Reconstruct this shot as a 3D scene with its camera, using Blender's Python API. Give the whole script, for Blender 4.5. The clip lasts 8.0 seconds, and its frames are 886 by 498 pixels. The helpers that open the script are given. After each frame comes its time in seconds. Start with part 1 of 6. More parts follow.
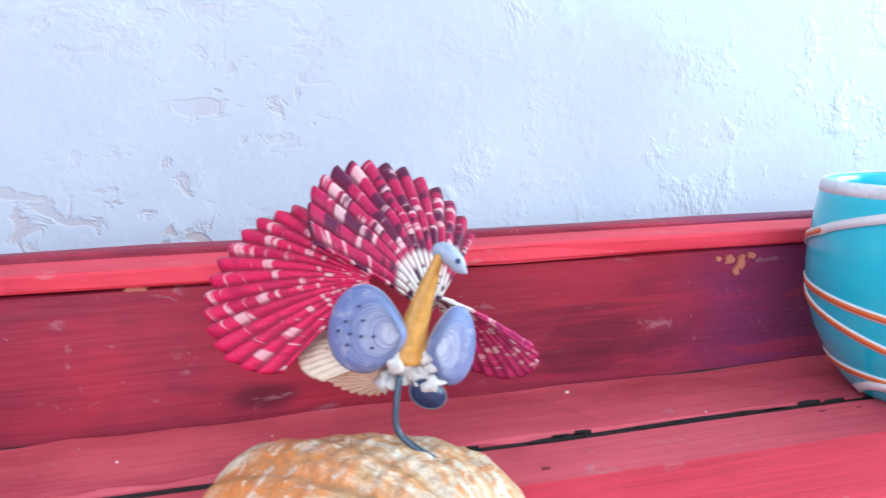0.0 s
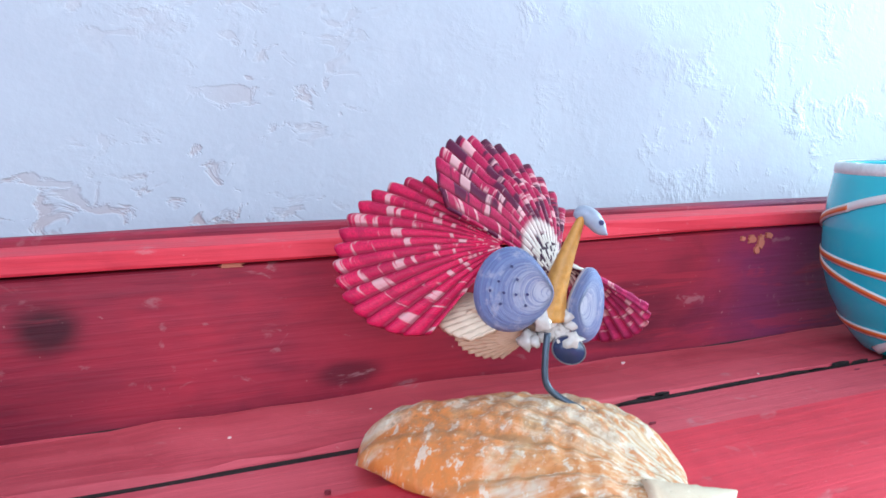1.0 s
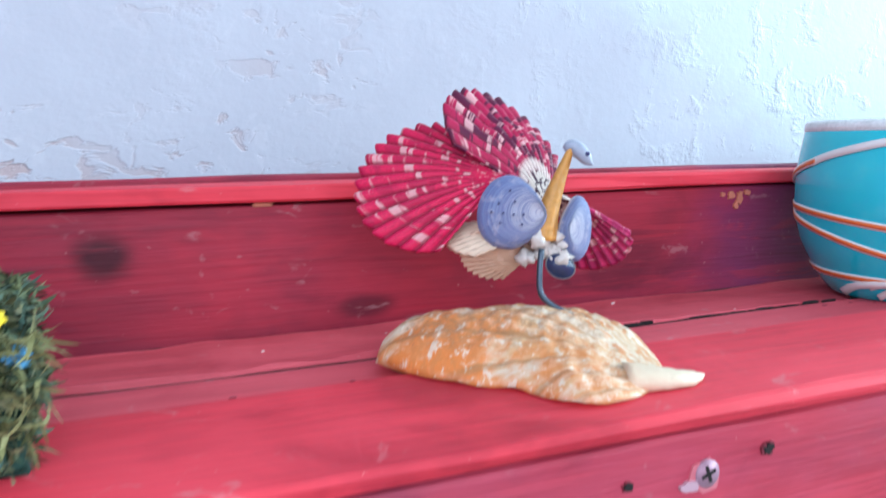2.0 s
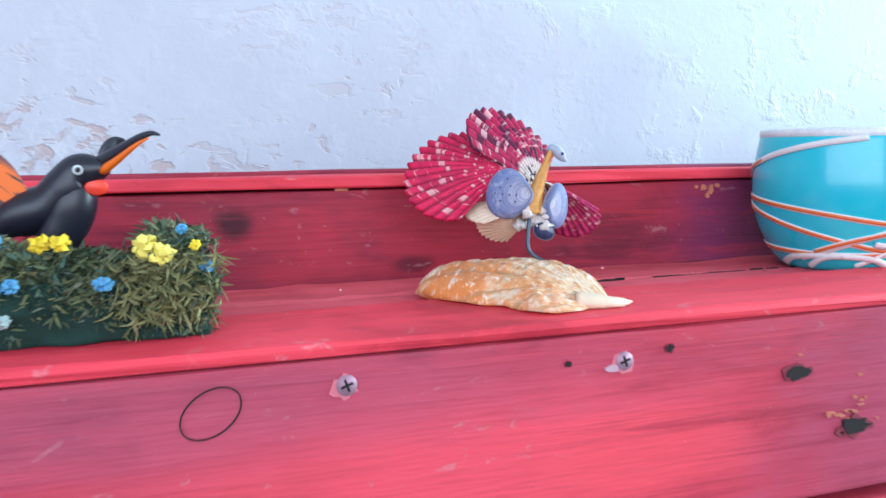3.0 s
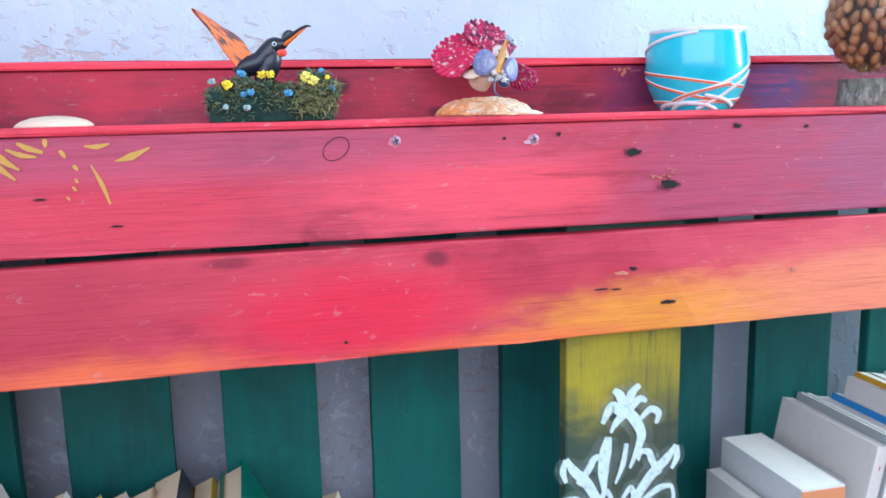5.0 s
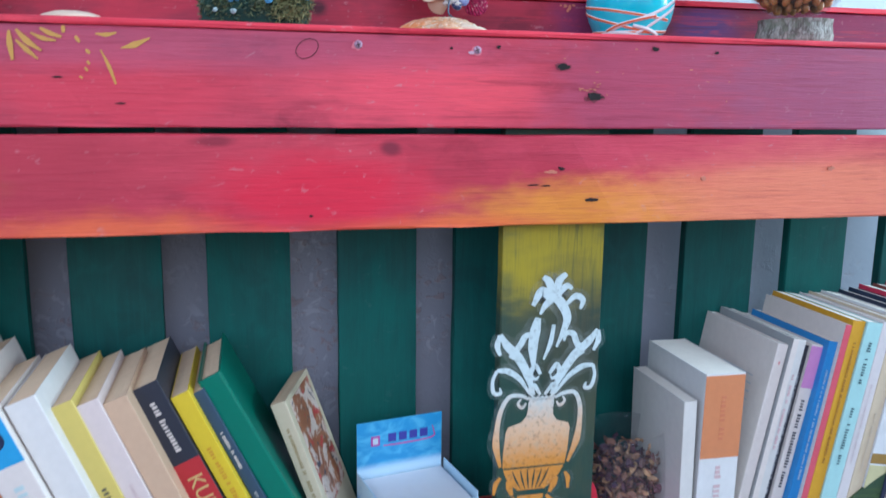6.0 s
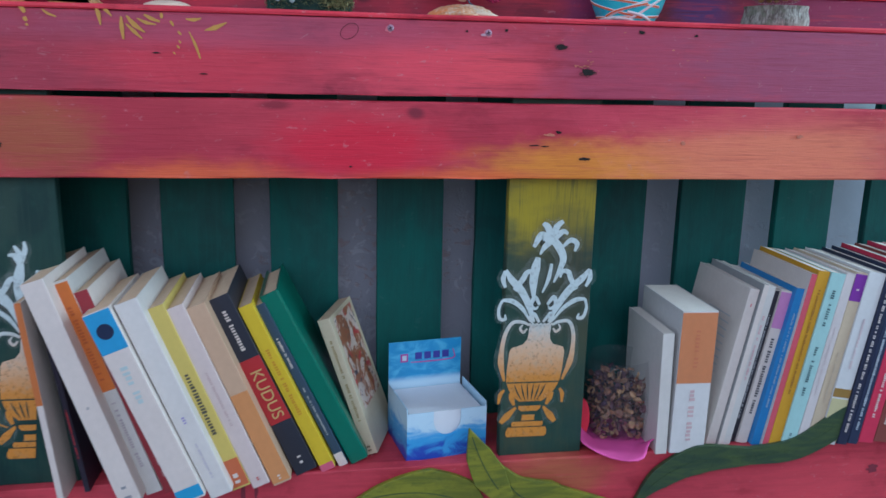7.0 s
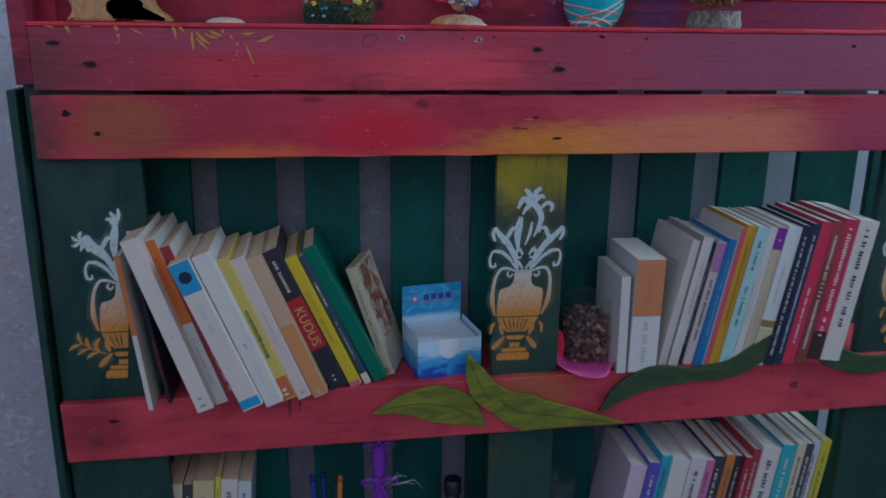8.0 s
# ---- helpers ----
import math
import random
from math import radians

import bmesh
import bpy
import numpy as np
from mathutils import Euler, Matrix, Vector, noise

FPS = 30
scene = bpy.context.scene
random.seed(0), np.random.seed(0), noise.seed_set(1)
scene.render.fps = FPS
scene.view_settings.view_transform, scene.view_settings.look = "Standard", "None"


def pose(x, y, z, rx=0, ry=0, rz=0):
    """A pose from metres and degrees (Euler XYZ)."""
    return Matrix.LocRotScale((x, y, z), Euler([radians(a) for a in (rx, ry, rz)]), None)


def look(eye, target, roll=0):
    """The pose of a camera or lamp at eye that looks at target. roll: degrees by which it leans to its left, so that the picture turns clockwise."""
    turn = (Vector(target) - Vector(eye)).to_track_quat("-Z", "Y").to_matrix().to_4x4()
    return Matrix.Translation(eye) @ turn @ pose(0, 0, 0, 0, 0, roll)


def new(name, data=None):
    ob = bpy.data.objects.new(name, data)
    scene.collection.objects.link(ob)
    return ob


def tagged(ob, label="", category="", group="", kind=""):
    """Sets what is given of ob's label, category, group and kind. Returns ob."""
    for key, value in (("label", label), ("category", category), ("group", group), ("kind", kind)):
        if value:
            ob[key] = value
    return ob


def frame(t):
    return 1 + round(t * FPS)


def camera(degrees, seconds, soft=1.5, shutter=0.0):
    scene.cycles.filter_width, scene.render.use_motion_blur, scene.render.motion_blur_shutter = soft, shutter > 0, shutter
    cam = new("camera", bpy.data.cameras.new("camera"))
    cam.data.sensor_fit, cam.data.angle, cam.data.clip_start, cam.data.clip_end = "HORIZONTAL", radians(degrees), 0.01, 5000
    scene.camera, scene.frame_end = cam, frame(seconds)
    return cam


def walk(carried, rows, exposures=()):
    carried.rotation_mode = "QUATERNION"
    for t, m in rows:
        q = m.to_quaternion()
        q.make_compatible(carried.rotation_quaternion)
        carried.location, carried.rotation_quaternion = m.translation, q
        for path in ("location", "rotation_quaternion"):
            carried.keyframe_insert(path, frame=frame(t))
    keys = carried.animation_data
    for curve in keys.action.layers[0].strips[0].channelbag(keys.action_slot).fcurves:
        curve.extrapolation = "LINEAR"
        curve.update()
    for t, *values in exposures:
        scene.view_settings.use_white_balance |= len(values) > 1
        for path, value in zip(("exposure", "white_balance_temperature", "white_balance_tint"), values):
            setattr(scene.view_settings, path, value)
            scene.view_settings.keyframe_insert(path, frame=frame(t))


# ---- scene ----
cam = camera(57.3, 8.0, soft=1.5, shutter=0.4)
PATH = [
    (0, (0.006, -0.129, 1.5), (0.55, 1.767, 1.171), -0.8),
    (0.5, (-0.04, -0.114, 1.497), (0.718, 1.711, 1.191), 0.2),
    (1, (-0.062, -0.116, 1.488), (0.768, 1.68, 1.202), -0.1),
    (1.5, (-0.069, -0.131, 1.484), (0.77, 1.664, 1.211), -0.5),
    (2, (-0.078, -0.147, 1.468), (0.748, 1.656, 1.21), -0.5),
    (2.2, (-0.086, -0.159, 1.46), (0.717, 1.656, 1.211), -0.4),
    (3.3, (-0.105, -0.311, 1.469), (0.492, 1.582, 1.231), -0.7),
    (3.5, (-0.105, -0.346, 1.464), (0.451, 1.562, 1.235), -0.8),
    (4, (-0.125, -0.433, 1.437), (0.341, 1.492, 1.161), -1.1),
    (4.2, (-0.135, -0.47, 1.431), (0.312, 1.453, 1.12), -1.3),
    (5.3, (-0.159, -0.631, 1.402), (0.319, 1.28, 1.055), -1.3),
    (5.5, (-0.153, -0.66, 1.391), (0.331, 1.25, 1.047), -1.2),
    (6, (-0.143, -0.72, 1.345), (0.318, 1.191, 0.977), 0.7),
    (6.5, (-0.136, -0.805, 1.33), (0.237, 1.12, 0.937), 1.4),
    (7, (-0.118, -0.899, 1.35), (0.168, 1.031, 0.911), 1.3),
    (7.5, (-0.121, -1.011, 1.384), (0.127, 0.914, 0.902), 0.6),
    (8, (-0.149, -1.134, 1.414), (0.123, 0.771, 0.867), 0.7),
]
EXPOSURES = [(0.0, 0.85, 6300, 11), (1.0, 0.65, 6300, 11), (2.2, 0.65, 6300, 11), (3.3, 0.7, 6300, 11), (4.2, 0.75, 6300, 11), (5.3, 0.85, 6000, 13), (5.5, 0.8, 6000, 13), (6.0, 0.4, 5900, 14), (6.5, 0.15, 5900, 14), (7.0, -0.2, 5900, 14), (7.5, -0.65, 5800, 15), (8.0, -1.2, 5800, 15)]
walk(cam, [(t, look(eye, target, roll)) for t, eye, target, roll in PATH], EXPOSURES)

# ---- world, sun and large lights ----
world = bpy.data.worlds.new("sky")
scene.world = world
world.use_nodes = True
wn = world.node_tree
sky = wn.nodes.new("ShaderNodeTexSky")
sky.sky_type, sky.sun_disc = "NISHITA", False
sky.sun_elevation, sky.sun_rotation = radians(42), radians(150)
wn.links.new(sky.outputs[0], wn.nodes["Background"].inputs[0])
wn.nodes["Background"].inputs[1].default_value = 0.12


def area(name, m, w, h, watts, colour):
    lamp = bpy.data.lights.new(name, "AREA")
    lamp.shape, lamp.size, lamp.size_y, lamp.energy, lamp.color = "RECTANGLE", w, h, watts, colour
    ob = new(name, lamp)
    ob.matrix_world = m
    return ob


# daylight lamps standing in the porch's wide opening and the window by the shelf, both unseen
area("opening_daylight", look((-0.8, -1.75, 2.05), (0.1, 0.1, 1.25)), 3.0, 1.2, 30, (0.74, 0.86, 1.0))
area("window_daylight", look((2.14, -0.23, 1.9), (0.3, 0.15, 1.40)), 0.85, 0.95, 52, (0.68, 0.92, 1.0))


# ---- node helpers ----
class Nodes:
    def __init__(self, name):
        self.mat = bpy.data.materials.new(name)
        self.mat.use_nodes = True
        self.t = self.mat.node_tree
        self.bsdf = self.t.nodes["Principled BSDF"]
        self.coord = self.t.nodes.new("ShaderNodeTexCoord")

    def put(self, kind, **props):
        n = self.t.nodes.new(kind)
        for k, v in props.items():
            setattr(n, k, v)
        return n

    def link(self, a, b):
        self.t.links.new(a, b)

    def feed(self, socket, v):
        if isinstance(v, (int, float)):
            socket.default_value = v
        elif isinstance(v, tuple):
            socket.default_value = (*v, 1.0) if len(v) == 3 and socket.type == "RGBA" else v
        else:
            self.link(v, socket)

    def at(self, scale=(1, 1, 1), shift=(0, 0, 0), space="Object"):
        m = self.put("ShaderNodeMapping")
        m.inputs["Scale"].default_value, m.inputs["Location"].default_value = scale, shift
        self.link(self.coord.outputs[space], m.inputs["Vector"])
        return m.outputs[0]

    def noise(self, vector, scale=5.0, detail=4.0, rough=0.55, distort=0.0):
        n = self.put("ShaderNodeTexNoise")
        self.link(vector, n.inputs["Vector"])
        for k, v in (("Scale", scale), ("Detail", detail), ("Roughness", rough), ("Distortion", distort)):
            n.inputs[k].default_value = v
        return n.outputs["Fac"]

    def ramp(self, fac, lo, hi, a=0.0, b=1.0):
        n = self.put("ShaderNodeMapRange", interpolation_type="SMOOTHSTEP")
        self.feed(n.inputs["Value"], fac)
        for k, v in (("From Min", lo), ("From Max", hi), ("To Min", a), ("To Max", b)):
            n.inputs[k].default_value = v
        return n.outputs[0]

    def math(self, op, a, b=0.0):
        n = self.put("ShaderNodeMath", operation=op)
        self.feed(n.inputs[0], a)
        self.feed(n.inputs[1], b)
        return n.outputs[0]

    def mix(self, fac, a, b, blend="MIX"):
        n = self.put("ShaderNodeMix", data_type="RGBA", blend_type=blend)
        self.feed(n.inputs[0], fac)
        self.feed(n.inputs[6], a)
        self.feed(n.inputs[7], b)
        return n.outputs[2]

    def blob(self, centre, radii, wobble=0.35):
        """1 inside an uneven ellipsoid, fading to 0 at its edge."""
        v = self.at(tuple(1 / r for r in radii), tuple(-c / r for c, r in zip(centre, radii)))
        n = self.put("ShaderNodeVectorMath", operation="LENGTH")
        self.link(v, n.inputs[0])
        grain = self.noise(self.at((14, 14, 40)), 2.0, 4.0)
        d = self.math("ADD", n.outputs["Value"], self.math("MULTIPLY", self.math("SUBTRACT", grain, 0.5), wobble * 2))
        return self.ramp(d, 0.3, 1.0, 1.0, 0.0)

    def bump(self, height, strength=0.3, distance=0.002):
        n = self.put("ShaderNodeBump")
        n.inputs["Strength"].default_value, n.inputs["Distance"].default_value = strength, distance
        self.link(height, n.inputs["Height"])
        self.link(n.outputs[0], self.bsdf.inputs["Normal"])

    def done(self, colour, rough=0.5, metal=0.0, **more):
        self.feed(self.bsdf.inputs["Base Color"], colour)
        self.feed(self.bsdf.inputs["Roughness"], rough)
        self.bsdf.inputs["Metallic"].default_value = metal
        for k, v in more.items():
            self.feed(self.bsdf.inputs[k.replace("_", " ")], v)
        return self.mat


def painted_wood(name, base, dark, light, blobs=(), along="x", rough=0.55, bump=0.35, patch=5.0, streak=0.5):
    """Brushed paint over planed wood, its grain along one axis, with soft patches of other colour."""
    n = Nodes(name)
    s = {"x": (3, 60, 60), "z": (60, 60, 3), "y": (60, 3, 60)}[along]
    grain = n.noise(n.at(s), 3.0, 6.0, 0.65, 0.6)
    fine = n.noise(n.at(tuple(4 * v for v in s)), 3.0, 3.0)
    big = n.noise(n.at(tuple(1.0 if v < 10 else 2.2 for v in s)), patch, 4.0, 0.6, 0.5)
    c = n.mix(n.math("MULTIPLY", n.ramp(grain, 0.35, 0.75), 0.6), base, dark)
    blot = n.noise(n.at((1.0, 1.0, 1.6) if along == "x" else (1.6, 1.0, 1.0)), 16.0, 5.0, 0.62, 0.6)
    c = n.mix(n.math("MULTIPLY", n.ramp(blot, 0.50, 0.66), 0.8), c, dark)
    c = n.mix(n.math("MULTIPLY", n.ramp(blot, 0.46, 0.30), 0.5), c, light)
    c = n.mix(n.ramp(big, 0.42, 0.72), c, light)
    for centre, radii, colour, amount in blobs:
        c = n.mix(n.math("MULTIPLY", n.blob(centre, radii), amount), c, colour)
    wear = n.noise(n.at((1, 1, 1.8), (2.2, 0, 0.7)), 75.0, 4.0, 0.6, 0.8)
    c = n.mix(n.math("MULTIPLY", n.math("MULTIPLY", n.ramp(wear, 0.62, 0.72), n.ramp(big, 0.4, 0.6)), 0.5 if base[0] > base[1] else 0.06), c, tuple(min(1.0, 0.5 * v + 0.22) for v in light))
    drag = n.noise(n.at(tuple(7.0 if v < 10 else 150.0 for v in s), (0.7, 0.3, 0.2)), 1.0, 5.0, 0.7, 0.5)
    c = n.mix(n.math("MULTIPLY", n.math("MULTIPLY", n.ramp(drag, 0.52, 0.68), n.ramp(big, 0.62, 0.40)), streak), c, dark)
    c = n.mix(n.math("MULTIPLY", n.math("MULTIPLY", n.ramp(drag, 0.46, 0.38), n.ramp(blot, 0.42, 0.52)), 0.5 * streak), c, light)
    speck = n.noise(n.at(), 420.0, 2.0)
    c = n.mix(n.math("MULTIPLY", n.ramp(speck, 0.72, 0.8), 0.25 if base[0] > base[1] else 0.05), c, (0.75, 0.55, 0.5))
    c = n.mix(n.math("MULTIPLY", n.ramp(fine, 0.45, 0.8), 0.25), c, dark)
    n.bump(n.math("ADD", grain, n.math("MULTIPLY", fine, 0.5)), bump * 0.7, 0.0012)
    return n.done(c, n.ramp(big, 0.3, 0.7, rough - 0.1, rough + 0.12), Specular_IOR_Level=0.3)


def plain(name, colour, rough=0.5, vary=0.15, scale=60.0, metal=0.0, bump=0.0, **more):
    """A material of one colour with slight mottling at two scales."""
    n = Nodes(name)
    a = n.noise(n.at(), scale, 4.0)
    b = n.noise(n.at(), scale * 0.12, 3.0)
    low = tuple(c * (1 - vary) for c in colour)
    high = tuple(min(1.0, c * (1 + vary)) for c in colour)
    c = n.mix(n.math("MULTIPLY", n.math("ADD", a, b), 0.5), low, high)
    if bump:
        n.bump(a, bump, 0.001)
    return n.done(c, rough, metal, **more)


# ---- mesh helpers ----
def thing(name, m, label, category, group="", kind=""):
    e = new(name)
    e.empty_display_size = 0.02
    e.matrix_world = m
    return tagged(e, label, category, group, kind)


def part(name, bm, material, parent=None, label="", smooth=False):
    bmesh.ops.recalc_face_normals(bm, faces=bm.faces)
    me = bpy.data.meshes.new(name)
    bm.to_mesh(me)
    bm.free()
    for m in material if isinstance(material, (list, tuple)) else [material]:
        me.materials.append(m)
    if smooth:
        me.polygons.foreach_set("use_smooth", [True] * len(me.polygons))
    ob = new(name, me)
    if parent:
        ob.parent = parent
    return tagged(ob, label)


def box(x0, x1, y0, y1, z0, z1, bevel=0.0, seg=2, into=None):
    bm = bmesh.new()
    bmesh.ops.create_cube(bm, size=1.0, matrix=Matrix.Translation(((x0 + x1) / 2, (y0 + y1) / 2, (z0 + z1) / 2)) @ Matrix.Diagonal((x1 - x0, y1 - y0, z1 - z0, 1)))
    if bevel:
        bmesh.ops.bevel(bm, geom=list(bm.edges), offset=bevel, segments=seg, profile=0.6, affect="EDGES")
    return bm


def joined(*bms):
    """All the meshes in one."""
    out = bms[0]
    for b in bms[1:]:
        me = bpy.data.meshes.new("tmp")
        b.to_mesh(me)
        out.from_mesh(me)
        b.free()
        bpy.data.meshes.remove(me)
    return out


def moved(bm, m):
    bm.transform(m)
    return bm


def plank(x0, x1, y0, y1, z0, z1, bevel=0.002, wear=0.0009, seed=0, cuts=26):
    """A board with its long side along x, edges slightly uneven."""
    bm = bmesh.new()
    n = cuts
    rows = []
    for i in range(n + 1):
        x = x0 + (x1 - x0) * i / n
        ring = []
        b = bevel
        prof = [(y0 + b, z0), (y1 - b, z0), (y1, z0 + b), (y1, z1 - b), (y1 - b, z1), (y0 + b, z1), (y0 + b * 0.3, z1 - b * 0.3), (y0, z1 - b), (y0, z0 + b), (y0 + b * 0.3, z0 + b * 0.3)]
        for j, (y, z) in enumerate(prof):
            w = noise.noise((x * 18 + seed * 7.3, j * 3.1, seed)) + 0.5 * noise.noise((x * 60, j * 1.7, seed + 5))
            ring.append(bm.verts.new((x, y + (w * wear if y < (y0 + y1) / 2 else 0), z + w * wear * (1 if 0 < i < n else 0))))
        rows.append(ring)
    k = len(rows[0])
    for a, c in zip(rows, rows[1:]):
        for j in range(k):
            bm.faces.new((a[j], a[(j + 1) % k], c[(j + 1) % k], c[j]))
    bm.faces.new(rows[0])
    bm.faces.new(rows[-1])
    return bm


def lathe(profile, n=48, cap=True):
    """Turns (radius, z) rows round the z axis."""
    bm = bmesh.new()
    uv = bm.loops.layers.uv.new("UVMap")
    rings = [[bm.verts.new((r * math.cos(2 * math.pi * i / n), r * math.sin(2 * math.pi * i / n), z)) for i in range(n)] for r, z in profile]
    for q, (a, b) in enumerate(zip(rings, rings[1:])):
        for i in range(n):
            f = bm.faces.new((a[i], a[(i + 1) % n], b[(i + 1) % n], b[i]))
            for lp, (u, v) in zip(f.loops, ((i, q), (i + 1, q), (i + 1, q + 1), (i, q + 1))):
                lp[uv].uv = (u / n, v / (len(rings) - 1))
    if cap:
        bm.faces.new(rings[0])
        bm.faces.new(rings[-1])
    return bm


def tube(points, radius, n=8, flat=1.0):
    """A round rod along points; radius is a number or one for each point."""
    bm = bmesh.new()
    pts = [Vector(p) for p in points]
    rad = radius if isinstance(radius, (list, tuple)) else [radius] * len(pts)
    rings = []
    side = None
    for i, p in enumerate(pts):
        d = (pts[min(i + 1, len(pts) - 1)] - pts[max(i - 1, 0)]).normalized()
        if side is None:
            side = d.orthogonal().normalized()
        side = (side - d * side.dot(d)).normalized()
        up = d.cross(side)
        rings.append([bm.verts.new(p + rad[i] * (math.cos(2 * math.pi * k / n) * side + flat * math.sin(2 * math.pi * k / n) * up)) for k in range(n)])
    for a, b in zip(rings, rings[1:]):
        for k in range(n):
            bm.faces.new((a[k], a[(k + 1) % n], b[(k + 1) % n], b[k]))
    bm.faces.new(rings[0])
    bm.faces.new(rings[-1])
    return bm


def bezier(pts, n=10):
    """Points along a smooth line through pts (Catmull-Rom)."""
    p = [Vector(q) for q in pts]
    p = [2 * p[0] - p[1]] + p + [2 * p[-1] - p[-2]]
    out = []
    for i in range(1, len(p) - 2):
        for k in range(n):
            t = k / n
            out.append(0.5 * (2 * p[i] + (p[i + 1] - p[i - 1]) * t + (2 * p[i - 1] - 5 * p[i] + 4 * p[i + 1] - p[i + 2]) * t * t + (3 * p[i] - p[i - 1] - 3 * p[i + 1] + p[i + 2]) * t ** 3))
    out.append(p[-2])
    return out


def slab(outline, y0, y1, bevel=0.0):
    """A cut-out: an outline of (x, z), from y0 to y1."""
    bm = bmesh.new()
    a = [bm.verts.new((x, y0, z)) for x, z in outline]
    b = [bm.verts.new((x, y1, z)) for x, z in outline]
    front = bm.faces.new(a)
    back = bm.faces.new(list(reversed(b)))
    k = len(a)
    for i in range(k):
        bm.faces.new((a[i], b[i], b[(i + 1) % k], a[(i + 1) % k]))
    bm.normal_update()
    if bevel:
        bmesh.ops.bevel(bm, geom=list(front.edges), offset=bevel, segments=2, profile=0.6, affect="EDGES")
    bmesh.ops.triangulate(bm, faces=[f for f in bm.faces if len(f.verts) > 4])
    return bm


def stroke(pts, width, y=0.0, n=8, thick=0.0003):
    """A brush stroke in the x-z plane: a tapering strip through pts (x, z), width one number or one for each point."""
    line = bezier([(x, 0, z) for x, z in pts], n)
    w = list(width) if isinstance(width, (list, tuple)) else [width] * len(pts)
    bm = bmesh.new()
    rows = []
    for i, p in enumerate(line):
        f = i / (len(line) - 1) * (len(w) - 1)
        k = min(int(f), len(w) - 2)
        ww = (w[k] + (w[k + 1] - w[k]) * (f - k)) / 2
        d = (line[min(i + 1, len(line) - 1)] - line[max(i - 1, 0)]).normalized()
        s = Vector((-d.z, 0, d.x))
        rows.append([bm.verts.new((p.x + a * s.x * ww, y + b, p.z + a * s.z * ww)) for a, b in ((1, 0), (1, -thick), (-1, -thick), (-1, 0))])
    for a, b in zip(rows, rows[1:]):
        for k in range(4):
            bm.faces.new((a[k], a[(k + 1) % 4], b[(k + 1) % 4], b[k]))
    bm.faces.new(rows[0])
    bm.faces.new(rows[-1])
    return bm


# ---- materials ----
MAUVE = (0.34, 0.072, 0.135)
YELLOW = (0.72, 0.245, 0.030)
ORANGE = (0.76, 0.14, 0.04)
top_paint = painted_wood("top_board_paint", (0.49, 0.042, 0.072), (0.22, 0.014, 0.034), (0.60, 0.060, 0.095), [
    # wide left patch: brightness falloff put into the board's colour
    ((-0.38, 0, 1.36), (0.30, 1, 0.12), (0.33, 0.034, 0.058), 0.8),
    ((0.02, 0, 1.35), (0.17, 1, 0.05), (0.76, 0.07, 0.105), 0.9), ((-0.25, 0, 1.35), (0.16, 1, 0.06), (0.70, 0.04, 0.07), 0.6),
    ((0.60, 0, 1.36), (0.56, 1, 0.16), MAUVE, 1.0), ((-0.20, 0, 1.385), (0.4, 1, 0.03), MAUVE, 0.5), ((0.21, 0, 1.35), (0.10, 1, 0.08), (0.40, 0.055, 0.105), 0.9),
    ((0.07, 0, 1.347), (0.065, 1, 0.026), (0.78, 0.07, 0.095), 0.5), ((-0.56, 0, 1.34), (0.14, 1, 0.1), (0.10, 0.03, 0.04), 0.7)], bump=0.6, streak=0.45)
second_paint = painted_wood("second_board_paint", (0.49, 0.034, 0.062), (0.33, 0.018, 0.04), (0.60, 0.056, 0.085), [
    # first patch: darker towards the left end
    ((-0.36, 0, 1.28), (0.22, 1, 0.09), (0.38, 0.028, 0.048), 0.75), ((0.20, 0, 1.235), (0.22, 1, 0.05), YELLOW, 0.95), ((0.02, 0, 1.222), (0.20, 1, 0.022), ORANGE, 0.8),
    ((0.42, 0, 1.25), (0.26, 1, 0.08), (0.78, 0.22, 0.12), 0.9), ((-0.42, 0, 1.27), (0.10, 1, 0.06), (0.34, 0.12, 0.035), 0.6),
    ((-0.25, 0, 1.225), (0.15, 1, 0.03), ORANGE, 0.75), ((-0.08, 0, 1.26), (0.14, 1, 0.05), (0.66, 0.010, 0.04), 0.8),
    ((0.75, 0, 1.26), (0.25, 1, 0.08), (0.40, 0.045, 0.10), 0.9), ((-0.54, 0, 1.26), (0.06, 1, 0.1), (0.10, 0.04, 0.04), 0.8),
    ((-0.018, 0, 1.299), (0.013, 1, 0.009), (0.16, 0.012, 0.03), 0.85), ((-0.17, 0, 1.306), (0.024, 1, 0.007), (0.2, 0.014, 0.03), 0.8), ((0.75, 0, 1.28), (0.03, 1, 0.02), (0.2, 0.02, 0.05), 0.7), ((0.3, 0, 1.30), (0.3, 1, 0.03), (0.60, 0.06, 0.10), 0.6)], bump=0.6, streak=0.4)
shelf_paint = painted_wood("shelf_board_paint", (0.54, 0.05, 0.075), (0.36, 0.028, 0.045), (0.66, 0.065, 0.09), [
    ((0.16, 0, 0.85), (0.10, 1, 0.05), (0.42, 0.16, 0.05), 0.6), ((-0.5, 0, 0.83), (0.08, 1, 0.08), (0.22, 0.02, 0.03), 0.7)], bump=0.3)
plank_paint = painted_wood("top_plank_paint", (0.66, 0.036, 0.060), (0.38, 0.014, 0.033), (0.82, 0.060, 0.092), bump=0.35)
worn_plank_paint = painted_wood("worn_plank_paint", (0.66, 0.092, 0.122), (0.44, 0.044, 0.066), (0.74, 0.112, 0.145), bump=0.5, streak=0.7)
